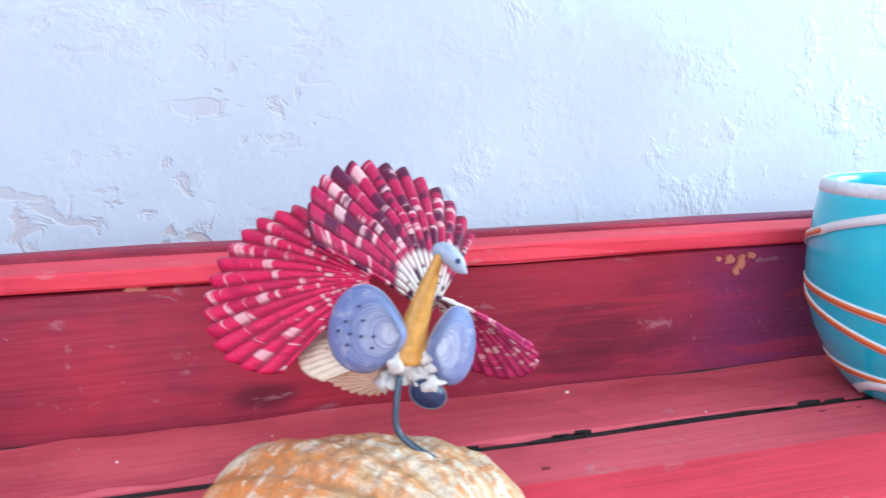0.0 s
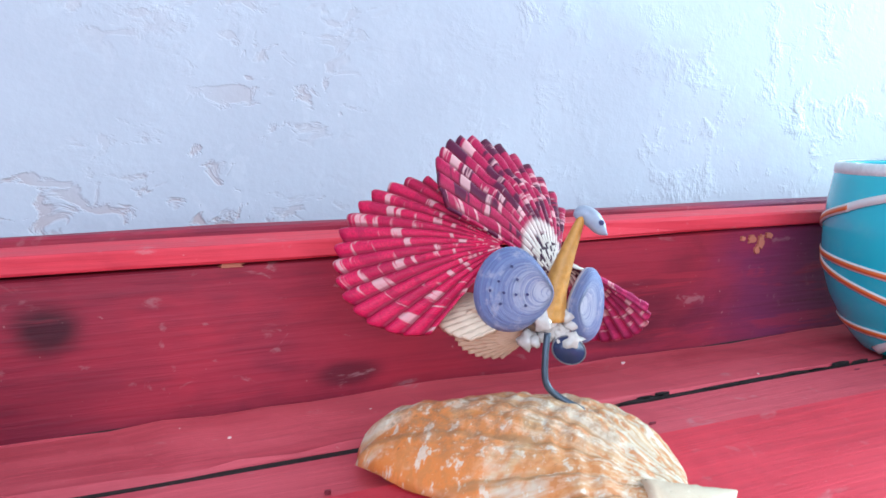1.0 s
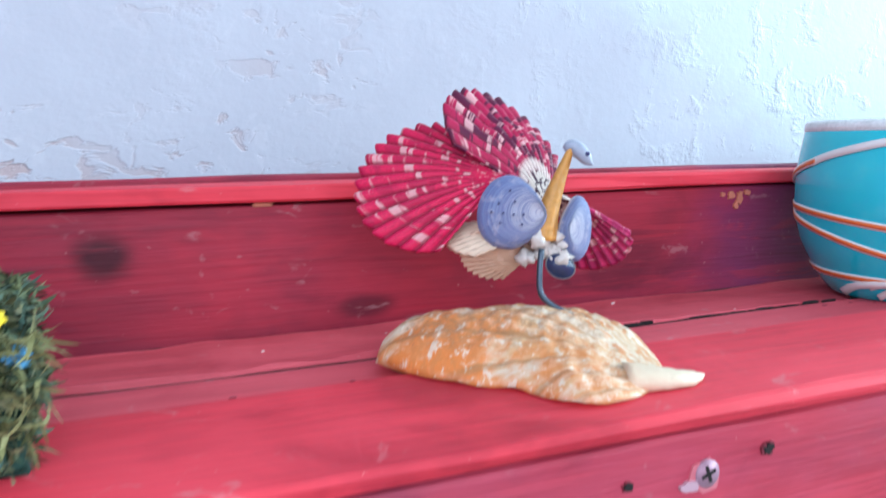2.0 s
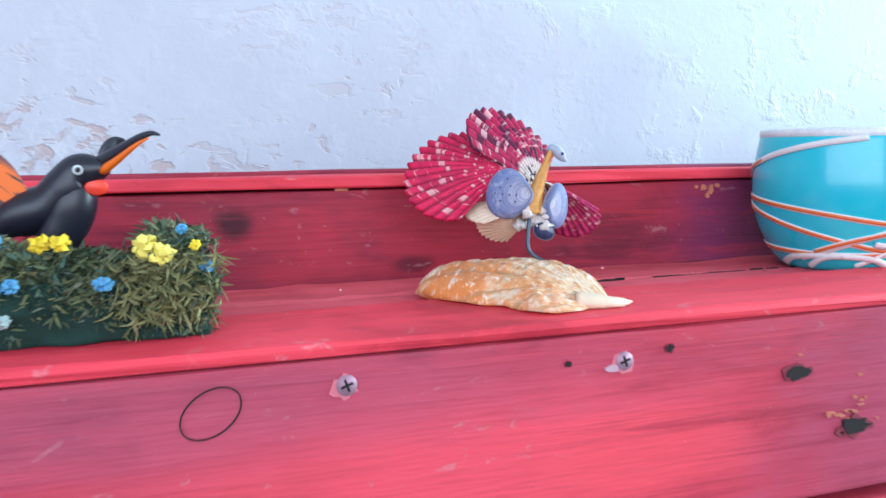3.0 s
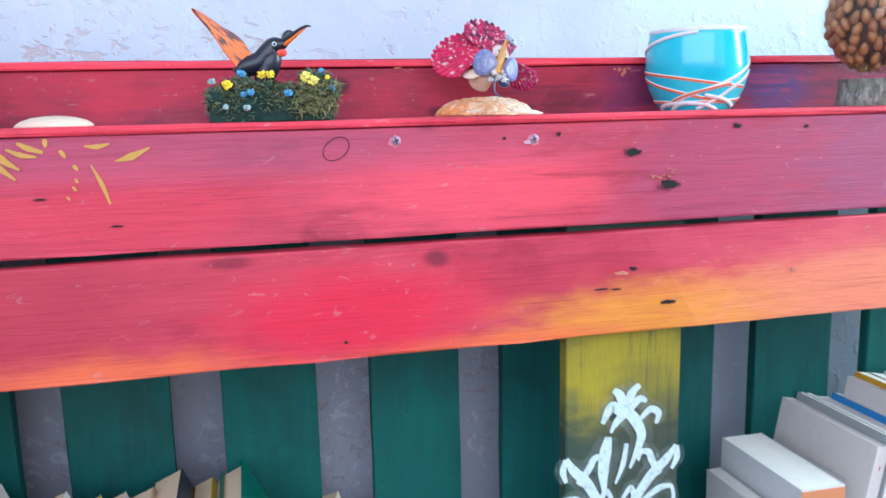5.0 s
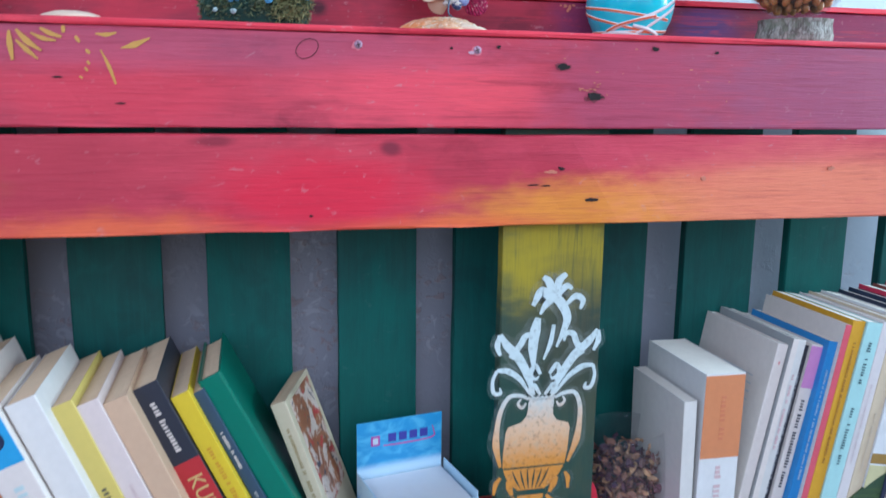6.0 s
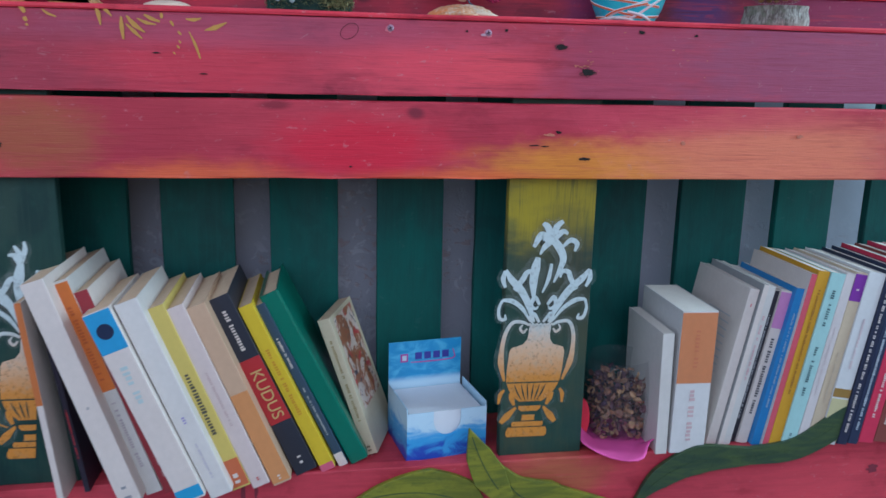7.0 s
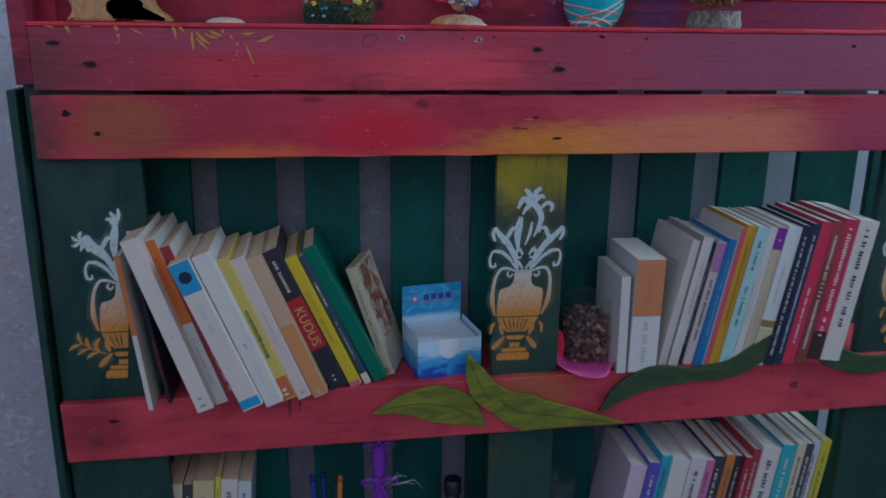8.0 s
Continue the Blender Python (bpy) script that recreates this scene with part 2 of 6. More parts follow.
back_paint = painted_wood("back_board_paint", (0.27, 0.021, 0.048), (0.10, 0.008, 0.025), (0.44, 0.027, 0.052), [
    ((0.23, 0.13, 1.42), (0.07, 1, 0.1), (0.17, 0.024, 0.09), 0.8), ((-0.07, 0.13, 1.432), (0.013, 1, 0.011), (0.045, 0.006, 0.014), 0.95),
    ((-0.115, 0.13, 1.415), (0.010, 1, 0.016), (0.05, 0.006, 0.014), 0.8), ((0.02, 0.13, 1.408), (0.016, 1, 0.006), (0.07, 0.006, 0.016), 0.7),
    ((0.37, 0.13, 1.425), (0.06, 1, 0.04), (0.05, 0.03, 0.14), 0.9), ((0.60, 0.13, 1.42), (0.3, 1, 0.1), (0.18, 0.016, 0.07), 0.85)], bump=0.4, streak=0.8)
green_paint = painted_wood("green_slat_paint", (0.0, 0.070, 0.060), (0.0, 0.046, 0.042), (0.001, 0.098, 0.080), along="z", rough=0.6, bump=0.25)
panel_paint = painted_wood("panel_paint", (0.022, 0.062, 0.045), (0.010, 0.045, 0.04), (0.06, 0.070, 0.04), [
    ((0.15, 0, 1.19), (0.12, 1, 0.07), (0.36, 0.27, 0.015), 0.95), ((0.17, 0, 1.11), (0.06, 1, 0.12), (0.06, 0.055, 0.035), 0.6)], along="z", bump=0.25)
side_paint = painted_wood("side_panel_paint", (0.012, 0.05, 0.04), (0.006, 0.03, 0.028), (0.03, 0.06, 0.045), along="z", bump=0.3)
dark_hole = plain("dark_hole", (0.012, 0.008, 0.008), 0.9)
bare_wood = plain("bare_wood", (0.50, 0.16, 0.10), 0.8, 0.5, 300.0)
steel = plain("screw_steel", (0.38, 0.21, 0.28), 0.55, 0.5, 500.0, metal=0.25)


def plaster():
    n = Nodes("lime_plaster")
    p = n.at()
    soft = n.noise(p, 3.5, 5.0, 0.6)
    grit = n.noise(p, 170.0, 3.0, 0.6)
    # short trowel scars, raised and torn, in uneven clusters
    scar = n.noise(n.at((1, 1, 1.5)), 64.0, 4.0, 0.55, 0.7)
    cluster = n.noise(n.at((1, 1, 1), (3.1, 0, 1.7)), 4.0, 3.0, 0.55, 0.4)
    sep = n.put("ShaderNodeSeparateXYZ")
    n.link(p, sep.inputs[0])
    cluster = n.math("ADD", cluster, n.ramp(sep.outputs["X"], 0.12, -0.12, -0.06, 0.07))
    torn = n.math("MULTIPLY", n.math("MULTIPLY", n.ramp(scar, 0.54, 0.64), n.ramp(cluster, 0.47, 0.60)), n.ramp(sep.outputs["Z"], 1.56, 1.47, 0.25, 1.0))
    relief = n.noise(n.at((1, 1, 1), (1.3, 0, 0.4)), 46.0, 5.0, 0.6, 0.25)
    relief = n.math("MULTIPLY", n.ramp(relief, 0.5, 0.72), n.ramp(soft, 0.4, 0.6))
    white = n.mix(n.ramp(soft, 0.3, 0.7), (0.42, 0.43, 0.50), (0.51, 0.53, 0.60))
    # daylight on the upper right wall put into the colour: whiter, smoother, its edge ragged
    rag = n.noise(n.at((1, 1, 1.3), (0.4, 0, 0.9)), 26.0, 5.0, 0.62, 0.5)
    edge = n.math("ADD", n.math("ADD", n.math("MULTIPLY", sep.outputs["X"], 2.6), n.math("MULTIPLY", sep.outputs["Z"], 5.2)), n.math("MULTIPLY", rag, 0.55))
    lit_patch = n.ramp(edge, 8.68, 8.98)
    white = n.mix(lit_patch, white, (0.50, 0.56, 0.60))
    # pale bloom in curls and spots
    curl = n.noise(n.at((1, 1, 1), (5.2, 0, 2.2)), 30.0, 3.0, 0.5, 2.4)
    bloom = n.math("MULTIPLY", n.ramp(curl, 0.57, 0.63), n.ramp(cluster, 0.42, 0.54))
    # shade on the wall behind the left slats, put into its colour
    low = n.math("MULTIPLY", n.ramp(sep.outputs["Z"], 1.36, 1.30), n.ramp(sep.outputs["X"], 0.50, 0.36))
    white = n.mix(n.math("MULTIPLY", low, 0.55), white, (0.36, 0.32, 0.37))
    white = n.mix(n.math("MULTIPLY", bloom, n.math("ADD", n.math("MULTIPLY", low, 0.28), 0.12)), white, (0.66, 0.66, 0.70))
    c = n.mix(n.math("MULTIPLY", n.math("MULTIPLY", torn, n.ramp(lit_patch, 1.0, 0.0)), 0.6), white, (0.44, 0.29, 0.27))
    n.bump(n.math("ADD", n.math("MULTIPLY", grit, 0.22), n.math("SUBTRACT", n.math("MULTIPLY", relief, 0.8), torn)), 0.5, 0.0018)
    return n.done(c, n.ramp(lit_patch, 0.0, 1.0, 0.8, 0.55))


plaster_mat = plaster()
floor_mat = plain("floor_stone", (0.34, 0.32, 0.30), 0.7, 0.25, 20.0, bump=0.2)
ceiling_mat = plain("ceiling_paint", (0.7, 0.7, 0.7), 0.9, 0.08, 8.0)


# ---- the room ----
def structure(name, bm, material, label, category):
    return tagged(part(name, bm, material), label, category, kind="structure")


WALL_Y = 0.244
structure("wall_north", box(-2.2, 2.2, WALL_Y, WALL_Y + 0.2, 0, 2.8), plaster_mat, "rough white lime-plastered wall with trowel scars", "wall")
# unseen floor, ceiling and other walls, added with openings that let daylight in
structure("floor", box(-2.4, 2.4, -3.2, 0.45, -0.1, 0.0), floor_mat, "plain grey stone floor of the porch", "floor")
structure("ceiling", box(-2.4, 2.4, -1.7, 0.45, 2.8, 2.9), ceiling_mat, "plain white ceiling over the porch", "ceiling")
structure("wall_west", box(-2.4, -2.2, -3.0, WALL_Y + 0.2, 0, 2.8), plaster_mat, "plain white plastered side wall", "wall")
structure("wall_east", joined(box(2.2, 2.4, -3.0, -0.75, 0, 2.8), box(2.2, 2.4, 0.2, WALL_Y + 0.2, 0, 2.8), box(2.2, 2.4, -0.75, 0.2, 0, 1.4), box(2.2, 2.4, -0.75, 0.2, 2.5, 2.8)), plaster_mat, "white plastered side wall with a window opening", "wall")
structure("wall_south", box(-2.4, 2.4, -3.2, -3.0, 0, 0.9), plaster_mat, "low white wall under the porch's wide opening", "wall")

# ---- the bookcase of painted boards ----
L, R = -0.55, 0.84
case = thing("bookcase", pose(0, 0, 0), "pallet-wood bookcase painted red over dark green, books on its shelves", "bookcase")
front_1 = part("front_board", plank(-0.5265, R, 0.0, 0.016, 1.3175, 1.3986, seed=1), top_paint, case, "red painted board with yellow flower strokes")
front_2 = part("front_board", plank(-0.5335, R, 0.0, 0.016, 1.2265, 1.3115, seed=2, wear=0.0014), second_paint, case, "board fading from red to yellow")
part("top_plank", plank(-0.5265, R, -0.002, 0.0575, 1.3990, 1.4046, 0.0022, seed=3), plank_paint, case)
part("top_plank", plank(-0.5265, R, 0.0580, 0.0866, 1.389, 1.4018, 0.002, seed=13), worn_plank_paint, case)
part("top_plank", plank(-0.5265, R, 0.0898, 0.134, 1.386, 1.4014, 0.0012, 0.0022, seed=4, cuts=90), worn_plank_paint, case)
part("back_board", plank(L, R, 0.135, 0.152, 1.3990, 1.4475, 0.0015, seed=5), back_paint, case, "dark red back board with knots")
part("back_trim", plank(-0.5265, R, 0.132, 0.154, 1.4485, 1.4545, 0.001, seed=6), plank_paint, case)
part("back_trim", plank(L, R, 0.156, 0.166, 1.40, 1.4565, 0.001, seed=7), back_paint, case)
TILT_S = pose(0.145, 0, 0.875) @ pose(0, 0, 0, 0, -0.75, 0)
shelf_front = part("shelf_board", moved(plank(L + 0.005 - 0.145, R - 0.145, 0.0, 0.016, -0.092, 0.002, seed=8), TILT_S), shelf_paint, case, "red painted shelf edge")
part("shelf_plank", moved(plank(L + 0.02 - 0.145, R - 0.165, 0.0165, 0.148, -0.012, 0.0, seed=9), TILT_S), shelf_paint, case)
part("shelf_board", plank(L + 0.005, R, 0.0, 0.016, 0.40, 0.49, seed=10), shelf_paint, case)
part("shelf_plank", plank(L + 0.02, R - 0.02, 0.0165, 0.148, 0.468, 0.48, seed=11), shelf_paint, case)
# dark strips in the seams: dirt, with the gap's deep shade put into their colour
part("seam_shade_dirt", plank(-0.5265, R, 0.1335, 0.1356, 1.396, 1.4002, 0.0003, 0.0006, seed=15), dark_hole, case)
part("seam_shade_dirt", plank(-0.5265, R, 0.0862, 0.0906, 1.396, 1.4008, 0.0004, 0.0008, seed=14), dark_hole, case)
# unseen board added behind the case to keep light from above out of the gaps
part("unseen_light_block", plank(L, 0.40, 0.1665, 0.240, 1.378, 1.392, seed=12), back_paint, case)
# back slats with gaps that show the wall
SLATS = [(-0.545, -0.364), (-0.324, -0.234), (-0.189, -0.102), (-0.051, 0.037), (0.081, 0.318), (0.368, 0.463), (0.511, 0.595), (0.651, 0.760), (0.788, 0.835)]
for i, (a, b) in enumerate(SLATS):
    part("slat", moved(plank(-1.38, 0, 0, 0.014, a, b, 0.0015, seed=20 + i), Matrix(((0, 0, 1, 0), (0, 1, 0, 0.150), (1, 0, 0, 1.385), (0, 0, 0, 1)))), green_paint, case)
# uprights behind the front boards
for a, b, mt in ((L + 0.004, -0.405, side_paint), (0.094, 0.200, panel_paint), (0.715, R - 0.004, side_paint)):
    part("upright_board", moved(plank(-1.38, 0, 0, 0.016, a, b, 0.0015, seed=40), Matrix(((0, 0, 1, 0), (0, 1, 0, 0.0165), (1, 0, 0, 1.385), (0, 0, 0, 1)))), mt, case, "green upright with a stencilled flower vase")
# end panels
part("end_panel", box(-0.5480, -0.5270, -0.001, 0.131, 1.325, 1.4545, 0.0015), back_paint, case)
# green panel; its unseen depth behind the slats is added to block side light
part("end_panel", box(-0.562, -0.551, 0.0, 0.240, 0.0, 1.318, 0.0015), side_paint, case, "green end panel")

# ---- books ----
page_mat = plain("page_edges", (0.68, 0.49, 0.32), 0.9, 0.2, 500.0, bump=0.3)
white_page = plain("white_page_edges", (0.70, 0.64, 0.57), 0.9, 0.15, 500.0, bump=0.3)
PAPERS = {}


def paper(colour, rough=0.42):
    if max(colour) > 0.6:
        colour = tuple(round(0.87 * c, 4) for c in colour)
    key = (colour, rough)
    if key not in PAPERS:
        PAPERS[key] = plain("book_cover", colour, rough, 0.16, 130.0, bump=0.12)
    return PAPERS[key]


def letters(text, size, m, material, parent, name="title"):
    cu = bpy.data.curves.new("t", "FONT")
    cu.body, cu.size, cu.extrude, cu.align_x, cu.align_y = text, size, 0.00012, "CENTER", "CENTER"
    tmp = bpy.data.objects.new("t", cu)
    me = bpy.data.meshes.new_from_object(tmp)
    bpy.data.objects.remove(tmp)
    bpy.data.curves.remove(cu)
    me.transform(m)
    me.materials.append(material)
    ob = new(name, me)
    ob.parent = parent
    return ob


def book(x, y, z, lean, h, th, depth, cover, label, bands=(), bars=(), title=None, pages=None, hard=False, group="", turn=0.0, disc=0.0, picture=None, back_lines=False):
    """A book with its spine to the front, on its lower corner at (x, y, z) and leaning by lean degrees (to the right above 0).
    bands: (from, to, colour) up the spine, 0 to 1; bars: (middle, length, width, colour) of lettering."""
    m = pose(x, y, z, 0, 0, turn) @ pose(0, 0, 0, 0, lean, 0) @ Matrix.Translation((0 if lean <= 0 else -th, 0, 0))
    e = thing("book", m, label, "book", group)
    c = paper(cover, 0.3 if hard else 0.42)
    t = 0.0022 if hard else 0.0008
    r = 0.0025 if hard else 0.0008
    out = 0.003 if hard else 0.0
    # cover: one sheet folded round back, spine and front
    prof = [(0, depth), (0, r), (r * 0.4, r * 0.25), (r, 0), (th - r, 0), (th - r * 0.4, r * 0.25), (th, r), (th, depth)]
    inner = [(t, depth), (t, r + t), (t, t), (t, t), (th - t, t), (th - t, t), (th - t, r + t), (th - t, depth)]
    bm = bmesh.new()
    cols = [[[bm.verts.new((px, py, zz)) for zz in (0, h)] for px, py in p] for p in (prof, inner)]
    for i in range(len(prof) - 1):
        o, q = cols[0], cols[1]
        bm.faces.new((o[i][0], o[i + 1][0], o[i + 1][1], o[i][1]))
        if (Vector(inner[i]) - Vector(inner[i + 1])).length > 1e-7:
            bm.faces.new((q[i][0], q[i][1], q[i + 1][1], q[i + 1][0]))
        for k in (0, 1):
            ring = [o[i][k], o[i + 1][k], q[i + 1][k], q[i][k]]
            if (Vector(inner[i]) - Vector(inner[i + 1])).length <= 1e-7:
                ring = ring[:3]
            bm.faces.new(ring)
    for i in (0, len(prof) - 1):
        bm.faces.new((cols[0][i][0], cols[0][i][1], cols[1][i][1], cols[1][i][0]))
    part("cover", bm, c, e)
    # page block, its top slightly uneven
    pg = box(t, th - t, t * 1.2, depth - out - 0.0005, out, h - out - 0.0004)
    bmesh.ops.subdivide_edges(pg, edges=[ed for ed in pg.edges if abs(ed.verts[0].co.x - ed.verts[1].co.x) > 1e-5], cuts=5)
    for v in pg.verts:
        if v.co.z > h / 2:
            v.co.z -= 0.0009 * abs(noise.noise((v.co.x * 900, x * 50, 0)))
    part("page_block", pg, pages or page_mat, e)
    for b in bands:
        a0, a1, col = b
        part("spine_band", box(0.0002, th - 0.0002, -0.0004, 0.0003, h * a0, h * a1), paper(col), e)
    for mid, ln, w, col in bars:
        w *= 0.6
        k = max(2, int(h * ln / (w * th * 0.62)))
        rnd = random.Random(int(mid * 1000) + k)
        pieces = []
        for i in range(k):
            if rnd.random() < 0.16:
                continue
            z0 = h * (mid - ln / 2 + ln * i / k)
            z1 = z0 + h * ln / k * rnd.uniform(0.45, 0.75)
            s = th * w * rnd.uniform(0.75, 1.0) / 2
            pieces.append(box(th / 2 - s, th / 2 + s * rnd.uniform(0.5, 1.0), -0.0007, -0.0003, z0, z1))
        if pieces:
            part("lettering", joined(*pieces), paper(col), e)
    if disc:
        part("printed_disc", moved(lathe([(0.0001, 0.0), (th * 0.30, 0.0), (th * 0.30, 0.0003), (0.0001, 0.0003)], 24), pose(th * 0.5, -0.0004, h * disc, 90, 0, 0)), paper((0.01, 0.02, 0.06)), e, "black disc")
    if picture:
        part("cover_picture", box(th - 0.0002, th + 0.0004, depth * 0.12, depth * 0.9, h * 0.3, h * 0.97), picture, e, "painted cover picture")
    if back_lines:
        for i in range(9):
            part("printed_line", box(-0.0004, 0.0003, depth * 0.2, depth * (0.55 + 0.3 * ((i * 7) % 5) / 5), h * (0.42 + 0.045 * i), h * (0.42 + 0.045 * i) + 0.0018), paper((0.48, 0.48, 0.50)), e)
    if title:
        text, mid, size, col = title
        letters(text, size, Matrix(((0, 1, 0, th / 2), (0, 0, -1, -0.0006), (-1, 0, 0, h * mid), (0, 0, 0, 1))), paper(col), e)
    return e


W = (0.76, 0.66, 0.60)
CREAM = (0.66, 0.55, 0.38)
GREY = (0.25, 0.25, 0.27)
shelf_z = lambda x: 0.875 + (x - 0.145) * math.tan(radians(0.75)) + 0.0005
ROW = "books leaning on the upper shelf"
LEFT = [
    (-0.415, -0.032, -6.5, 0.232, 0.007, 0.13, W, "thin white booklet with an orange edge standing half open", [(0.5, 1.0, (0.62, 0.18, 0.05))], [], None),
    # added booklet: stands in for the dark inside of the half-open one
    (-0.392, -0.012, -9.0, 0.205, 0.006, 0.13, (0.02, 0.015, 0.03), "thin black booklet with red lettering, added for the open booklet's dark inside", [], [(0.35, 0.3, 0.5, (0.5, 0.03, 0.03))], None),
    (-0.344, -0.050, -18.2, 0.267, 0.024, 0.15, W, "thick white paperback with small marks on its spine", [], [(0.06, 0.07, 0.6, GREY), (0.45, 0.01, 0.2, GREY)], None),
    (-0.321, -0.028, -18.7, 0.263, 0.018, 0.15, (0.66, 0.62, 0.58), "white paperback with an orange upper spine", [(0.5, 0.99, (0.68, 0.17, 0.03))], [(0.72, 0.34, 0.55, (0.45, 0.09, 0.02)), (0.28, 0.34, 0.45, (0.42, 0.36, 0.38))], None),
    (-0.301, -0.026, -19.5, 0.251, 0.017, 0.14, W, "white paperback with a dark red spine and white lettering", [(0.0, 1.0, (0.30, 0.03, 0.04))], [(0.66, 0.4, 0.4, W), (0.24, 0.34, 0.45, (0.6, 0.4, 0.38))], None),
    (-0.280, -0.055, -21.8, 0.237, 0.029, 0.14, W, "white paperback with a blue square and a black disc", [(0.80, 0.995, (0.03, 0.33, 0.62)), (0.01, 0.07, (0.03, 0.35, 0.62))], [(0.62, 0.22, 0.5, (0.45, 0.55, 0.55))], None),
    (-0.248, -0.046, -21.6, 0.245, 0.025, 0.14, (0.74, 0.69, 0.65), "plain white paperback with faint lettering", [], [(0.40, 0.05, 0.3, (0.30, 0.25, 0.5)), (0.2, 0.2, 0.2, (0.6, 0.55, 0.62))], None),
    (-0.226, -0.030, -21.4, 0.233, 0.021, 0.135, (0.68, 0.52, 0.13), "yellow paperback with dark lettering and a red foot", [(0.01, 0.16, (0.55, 0.13, 0.05))], [(0.48, 0.34, 0.5, (0.08, 0.07, 0.05)), (0.06, 0.06, 0.6, W)], None),
    (-0.203, -0.028, -22.0, 0.233, 0.020, 0.135, (0.72, 0.58, 0.54), "pale pink paperback with faint lettering", [], [(0.5, 0.3, 0.3, (0.62, 0.46, 0.44)), (0.04, 0.03, 0.3, (0.55, 0.05, 0.05))], None),
    (-0.180, -0.025, -22.4, 0.233, 0.021, 0.135, (0.62, 0.40, 0.26), "tan paperback with an orange lower spine", [(0.01, 0.52, (0.60, 0.25, 0.09))], [(0.04, 0.03, 0.3, W)], None),
    (-0.155, -0.004, -23.8, 0.237, 0.026, 0.135, (0.02, 0.022, 0.035), "black novel with a red title panel", [(0.30, 0.66, (0.42, 0.02, 0.025))], [(0.82, 0.22, 0.35, W), (0.08, 0.05, 0.35, W)], ("KUDUS", 0.46, 0.020, (0.62, 0.42, 0.16))),
    (-0.125, 0.001, -24.0, 0.226, 0.017, 0.135, (0.72, 0.50, 0.02), "bright yellow paperback with orange lettering", [(0.0, 0.04, (0.7, 0.12, 0.2))], [(0.55, 0.4, 0.5, (0.62, 0.30, 0.02))], None),
    (-0.104, 0.012, -24.8, 0.226, 0.011, 0.13, (0.03, 0.06, 0.10), "thin dark blue paperback with white lettering", [(0.0, 0.08, W)], [(0.72, 0.2, 0.5, W), (0.35, 0.3, 0.4, (0.4, 0.4, 0.4))], None),
    (-0.090, 0.016, -26.0, 0.238, 0.023, 0.125, (0.0, 0.14, 0.09), "glossy green hardback leaning on the row", [], [], None),
    (-0.071, 0.038, -19.5, 0.182, 0.016, 0.10, CREAM, "small cream paperback with a painted cover", [], [(0.55, 0.6, 0.4, (0.35, 0.25, 0.12)), (0.05, 0.05, 0.6, (0.2, 0.15, 0.1))], None),
]
def art_mat():
    n = Nodes("painted_cover")
    a = n.noise(n.at((1, 1, 1)), 34.0, 4.0, 0.6, 1.4)
    b = n.noise(n.at((1, 1, 1), (2, 1, 4)), 60.0, 3.0, 0.6, 0.8)
    c = n.mix(n.ramp(a, 0.47, 0.52), (0.66, 0.52, 0.44), (0.36, 0.13, 0.06))
    c = n.mix(n.ramp(b, 0.58, 0.62), c, (0.50, 0.05, 0.05))
    c = n.mix(n.ramp(b, 0.40, 0.36), c, (0.10, 0.08, 0.10))
    return n.done(c, 0.35)


